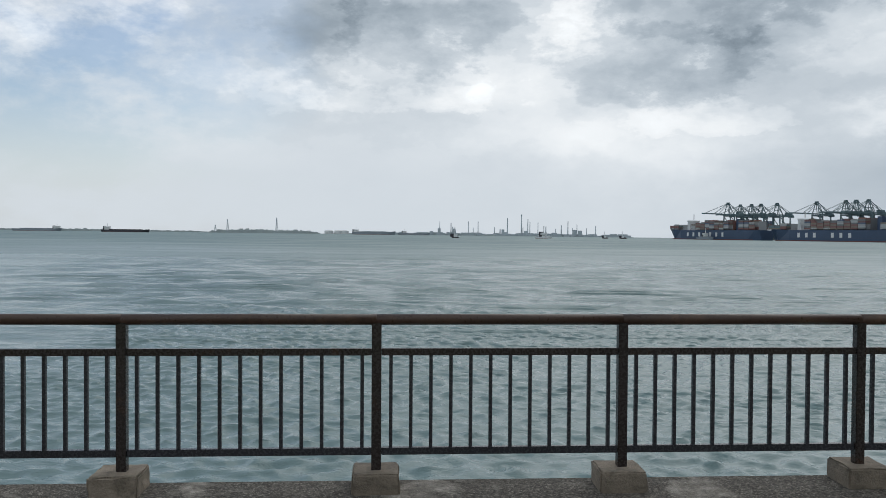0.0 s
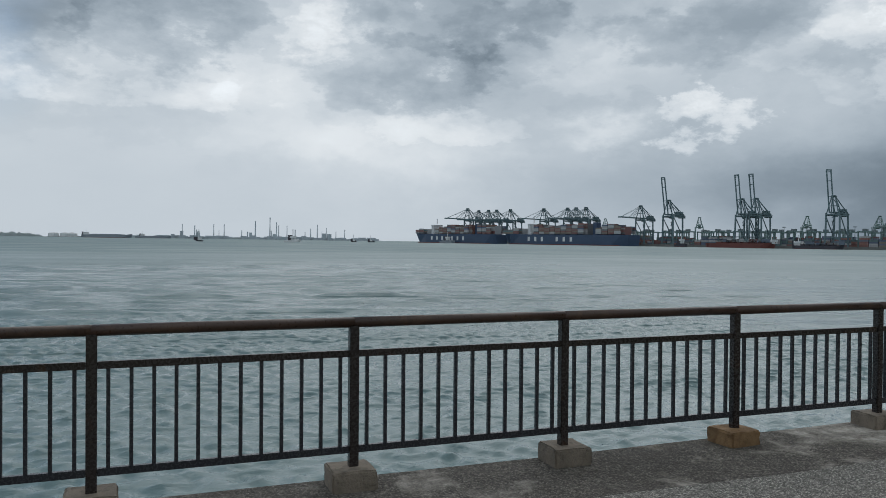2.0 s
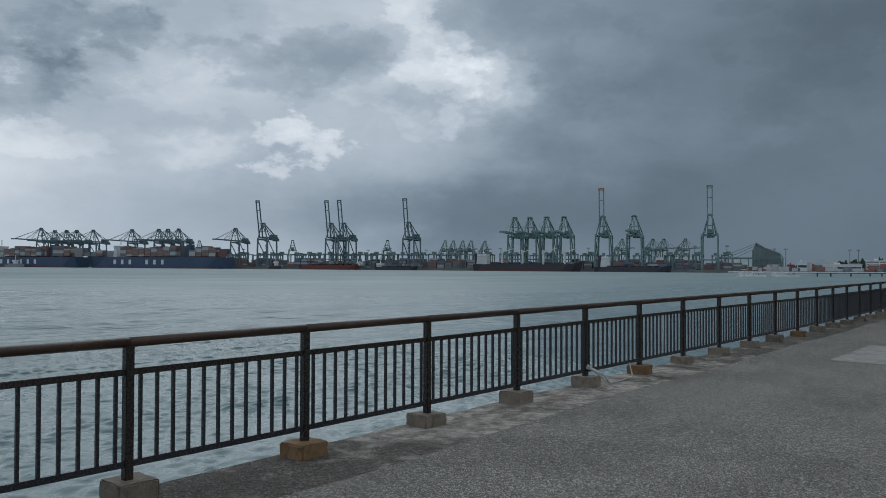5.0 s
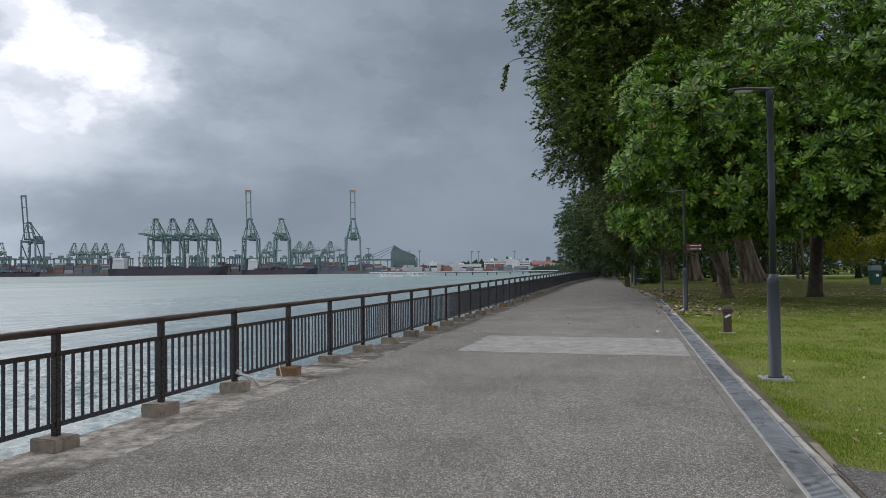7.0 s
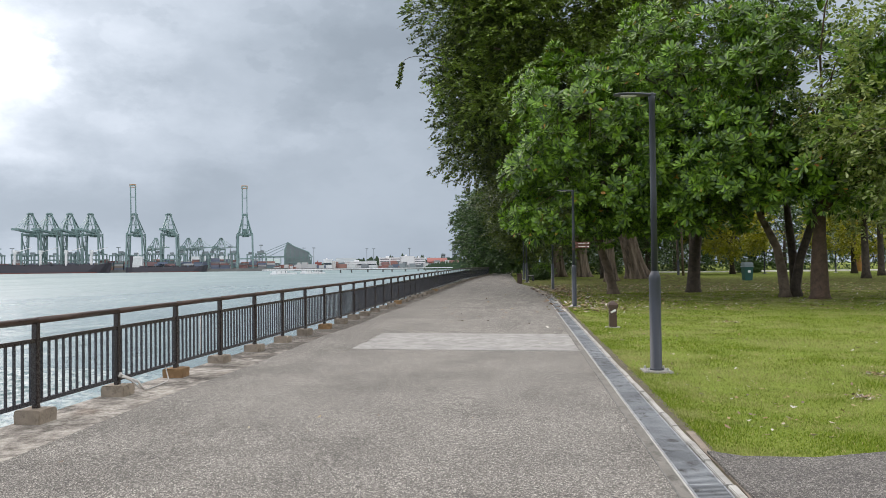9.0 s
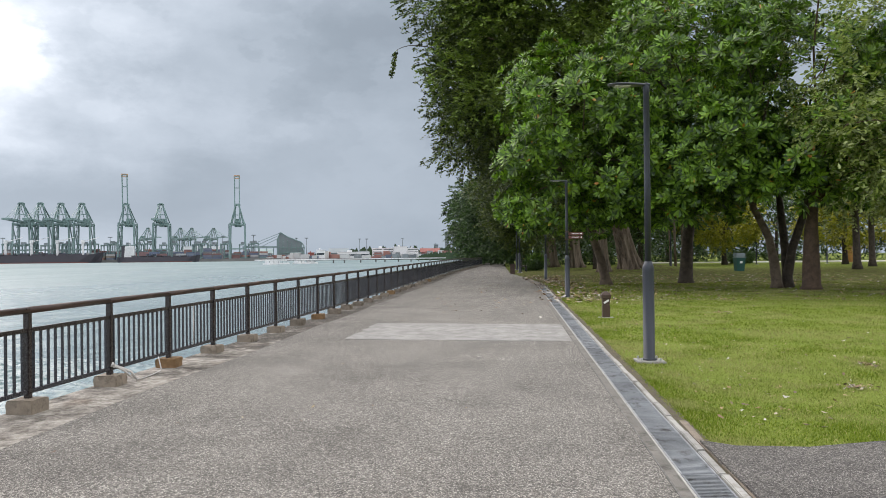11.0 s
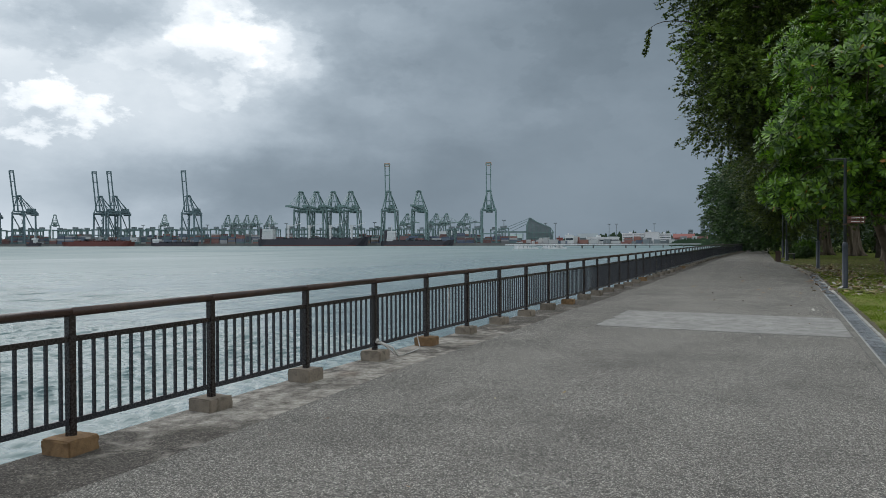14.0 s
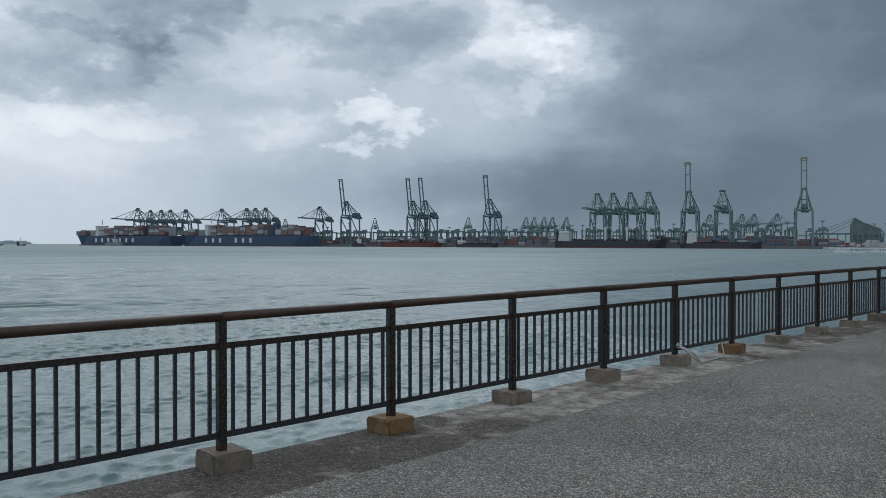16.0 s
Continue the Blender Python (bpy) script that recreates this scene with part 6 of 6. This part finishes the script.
building("tower_block", "grey tower block far behind the trees", "building", 7.0, 6.7, 1900, 30, M_SHED, 25, None, 5)
building("warehouse", "grey-green port shed behind the cranes", "building", 24.6, 21.9, 1420, 15, M_SHED, 50, "pitch")

bt = empty("bulk_terminal", Matrix.Translation(at(17.9, 1280, QUAY_Z - 1.1)), "grey-green bulk terminal with a peaked hopper tower and sloping stay cables", "industrial plant")
dv = at(16.4, 1280, 0) - at(17.9, 1280, 0)
bt.matrix_basis = bt.matrix_basis @ Matrix.Rotation(math.atan2(dv.y, dv.x), 4, "Z")
b = bmesh.new()
side = [(-8, 3), (-8, 30), (-3, 42), (8, 35), (30, 26), (34, 20), (34, 3)]
for yy in (0, 16):
    for p, p_next in zip(side, side[1:]):
        beam(b, (p[0], yy, p[1]), (p_next[0], yy, p_next[1]), 1.6)
    for i in range(6):
        beam(b, (-6 + 7 * i, yy, 0), (-6 + 7 * i, yy, 34 - 2.2 * i), 1.5)
        beam(b, (-6 + 7 * i, yy, 2), (1 + 7 * i, yy, 20), 0.9)
    for zz_ in (10, 18):
        beam(b, (-8, yy, zz_), (34, yy, zz_), 1.3)
part("hopper_frame", b, M_CRANE, bt)
b = bmesh.new()
fr, bk = [[b.verts.new((x, yy, zz_)) for x, zz_ in ((-7, 2), (-7, 30), (-3, 41), (8, 34), (30, 25), (33, 12), (33, 2))] for yy in (1.5, 14.5)]
b.faces.new(fr)
b.faces.new(bk[::-1])
for i in range(7):
    b.faces.new((fr[i], bk[i], bk[(i + 1) % 7], fr[(i + 1) % 7]))
bmesh.ops.recalc_face_normals(b, faces=b.faces)
part("hopper_cladding", b, M_SHED, bt, "grey-green sheeted hopper house")
# stay cables from the peak down to a gantry on legs
b = bmesh.new()
for zz_, x in ((41, -58), (38, -46), (34, -34)):
    beam(b, (-4, 3, zz_), (x, 3, 19), 0.7)
beam(b, (-8, 3, 19), (-62, 3, 19), 2.4)
for i in range(5):
    beam(b, (-14 - 11 * i, 3, 0), (-14 - 11 * i, 3, 19), 1.2)
part("conveyor", b, M_CRANE, bt)

p0, p1 = at(19.65, 505, 0), at(6.3, 760, 0)
d = p1 - p0
jt = empty("jetty", Matrix.Translation((p0.x, p0.y, SEA)) @ Matrix.Rotation(math.atan2(d.y, d.x), 4, "Z"), "long white jetty on round piles across the water", "jetty")
b = bmesh.new()
cube(b, 0, d.length, -2.0, 2.0, 2.5, 3.2)
part("deck", b, M_SHIPWHITE, jt)
b = bmesh.new()
turned(b, [(0.55, -2), (0.55, 2.6)], 10)
pile = part("pile", b, M_QUAY, jt)
pile.location = (d.length * 0.22, 0, 0)
for i in range(2, 12):
    share("pile", pile, jt, (d.length * (0.14 + 0.074 * i) + (i % 3) * 3, 0, 0))
for f, w0 in ((0.0, 22), (0.11, 16), (0.16, 9)):
    g = empty("pontoon_boat", Matrix.Translation((p0.x + d.x * f, p0.y + d.y * f, SEA)) @ Matrix.Rotation(math.atan2(d.y, d.x), 4, "Z"), "white moored pontoon boat with a flat roof", "boat", "pontoon boats")
    b = bmesh.new()
    cube(b, 0, w0, -9, -4, -0.3, 1.0, 0.2)
    part("hull", b, M_SHIPWHITE, g)
    b = bmesh.new()
    cube(b, 1, w0 - 2, -8.5, -4.5, 2.4, 2.75)
    cube(b, 1.2, w0 * 0.55, -8.2, -4.8, 1.0, 2.2)
    part("canopy", b, M_SHIPWHITE, g)
    b = bmesh.new()
    for x in np.linspace(1.3, w0 - 2.3, 5):
        beam(b, (x, -8.3, 1), (x, -8.3, 2.45), 0.2)
    part("canopy_post", b, M_SHED, g)

# small sheds, stacks and vehicles along the right-hand shore
q = random.Random(55)
M_CLUTTER = palette("shore_clutter", [(0.55, 0.56, 0.55), (0.26, 0.07, 0.05), (0.2, 0.24, 0.25), (0.62, 0.62, 0.6), (0.1, 0.13, 0.14), (0.3, 0.1, 0.06), (0.16, 0.2, 0.2), (0.06, 0.1, 0.16)])
b = bmesh.new()
for i in range(330):
    a = q.uniform(5.5, 27.0)
    p = at(a, q.uniform(1175, 1290) if a < 19 else q.uniform(1250, 1400), 0)
    ww, hh = q.uniform(1.5, 7.0), q.uniform(2.0, 6.5) + (q.random() < 0.15) * 5
    cube(b, p.x - 3, p.x + 3, p.y - ww, p.y + ww, QUAY_Z - 1.1, QUAY_Z - 1.0 + hh)
tagged(mesh_ob("shore_clutter", b, M_CLUTTER), "small sheds, boxes and parked machines along the far shore", "sheds", kind="stuff")

# low green hills and tree belts of the far shore
def ridge(name, lab, a0, a1, dist, h, seed, mat, z=SEA):
    q_ = random.Random(seed)
    b = bmesh.new()
    n = 180
    prev = None
    for i in range(n + 1):
        a = a0 + (a1 - a0) * i / n
        p, pb_ = at(a, dist), at(a, dist + 120)
        e = math.sin(math.pi * i / n) ** 0.35
        hh = h * e * (0.55 + 0.6 * abs(noise.noise(Vector((a * 2.1, seed, 0)))) + 0.35 * q_.random())
        cur = [b.verts.new((p.x, p.y, z - 0.5)), b.verts.new((p.x, p.y, z + hh)), b.verts.new((pb_.x, pb_.y, z + hh * 0.9)), b.verts.new((pb_.x, pb_.y, z - 0.5))]
        if prev:
            for k in range(3):
                b.faces.new((prev[k], cur[k], cur[k + 1], prev[k + 1]))
        prev = cur
    return tagged(mesh_ob(name, b, mat), lab, "shore", kind="structure")


M_RIDGE = material("far_tree_belt", (0.035, 0.06, 0.03), 0.95, 0, 0.4, 0.05, 0.6, 0)
# haze over the horizon is put into this pale shore colour
M_ISLE = material("hazed_island_shore", (0.42, 0.46, 0.46), 0.95, 0, 0.35, 0.02, 0.3, 0)
ridge("tree_belt_port", "dark green tree belt behind the port", 58, 20, 2400, 24, 1, M_RIDGE)
ridge("tree_belt_shore", "dark green tree belt on the far shore", 16, 2, 1750, 29, 2, M_RIDGE)
ridge("tree_belt_near", "green trees near the end of the far shore", 8.3, 4.5, 1000, 12, 3, M_RIDGE)
ridge("island_far", "low island on the horizon, coloured pale for haze", 103.4, 95.6, 3500, 20, 4, M_ISLE)
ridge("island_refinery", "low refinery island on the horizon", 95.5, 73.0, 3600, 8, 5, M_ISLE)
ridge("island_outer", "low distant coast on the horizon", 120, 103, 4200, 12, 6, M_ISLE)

# refinery on the horizon
for a, el_, r_w in ((86.99, 0.98, 3.4), (86.17, 0.87, 5), (86.05, 0.6, 4), (84.9, 1.0, 4), (84.55, 0.55, 3), (84.2, 1.0, 4), (82.07, 1.28, 5.5), (81.06, 1.54, 5), (80.6, 1.22, 4.5), (80.45, 1.0, 4), (79.87, 0.98, 4), (80.95, 0.6, 4), (78.6, 0.55, 4), (78.2, 0.8, 4.5), (77.73, 1.08, 4.5), (77.4, 0.6, 3), (77.09, 0.86, 3.5), (75.77, 0.75, 4), (83.0, 0.6, 4), (82.6, 0.5, 6), (79.3, 0.7, 5), (76.4, 0.6, 4)):
    h = 3600 * math.tan(radians(el_ + 0.02))
    g = empty("chimney", Matrix.Translation(at(a, 3590, SEA + 1)), "tall slim refinery chimney on the horizon, its grey paled for haze", "chimney", "refinery chimneys")
    b = bmesh.new()
    turned(b, [(r_w * 0.62, 0), (r_w * 0.42, h * 0.6), (r_w * 0.36, h)], 8)
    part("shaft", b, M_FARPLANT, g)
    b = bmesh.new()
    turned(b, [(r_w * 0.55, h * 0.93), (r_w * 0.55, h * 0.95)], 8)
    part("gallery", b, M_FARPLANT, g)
q = random.Random(31)
b = bmesh.new()
for i in range(150):
    a = q.uniform(73.6, 93)
    p = at(a, 3580 + q.uniform(-20, 60), SEA)
    hh = q.uniform(6, 15) + (q.random() < 0.2 and 76.5 < a < 88) * q.uniform(5, 22)
    ww = q.uniform(6, 26) if hh < 16 else q.uniform(4, 9)
    cube(b, p.x - ww, p.x + ww, p.y - 6, p.y + 6, SEA, SEA + hh)
tagged(mesh_ob("refinery_plant", b, M_FARPLANT), "grey refinery units and tanks on the horizon, paled for haze", "industrial plant", kind="stuff")
for a in (93.9, 94.3, 95.0):
    o = empty("storage_tank", Matrix.Translation(at(a, 3560, SEA + 1)), "pale domed storage tank on the horizon", "storage tank", "storage tanks")
    b = bmesh.new()
    turned(b, [(20, 0), (20, 13), (14, 16), (1, 18)], 18)
    part("shell", b, M_SHIPWHITE, o)
for a, el_ in ((102.08, 0.95), (98.7, 1.12), (102.9, 0.55)):
    h = 3450 * math.tan(radians(el_))
    g = empty("lattice_mast", Matrix.Translation(at(a, 3450, SEA)), "thin lattice mast on a far island", "mast", "lattice masts")
    b = bmesh.new()
    for sx, sy in ((1, 1), (-1, 1), (0, -1)):
        beam(b, (6 * sx, 6 * sy, 0), (0.6 * sx, 0.6 * sy, h), 1.3)
    for i in range(6):
        f = 1 - i / 6.5
        beam(b, (-6 * f, 6 * f, h * (1 - f)), (6 * f, 6 * f, h * (1 - f) + h * 0.1), 1.0)
    part("lattice", b, M_FARPLANT, g)
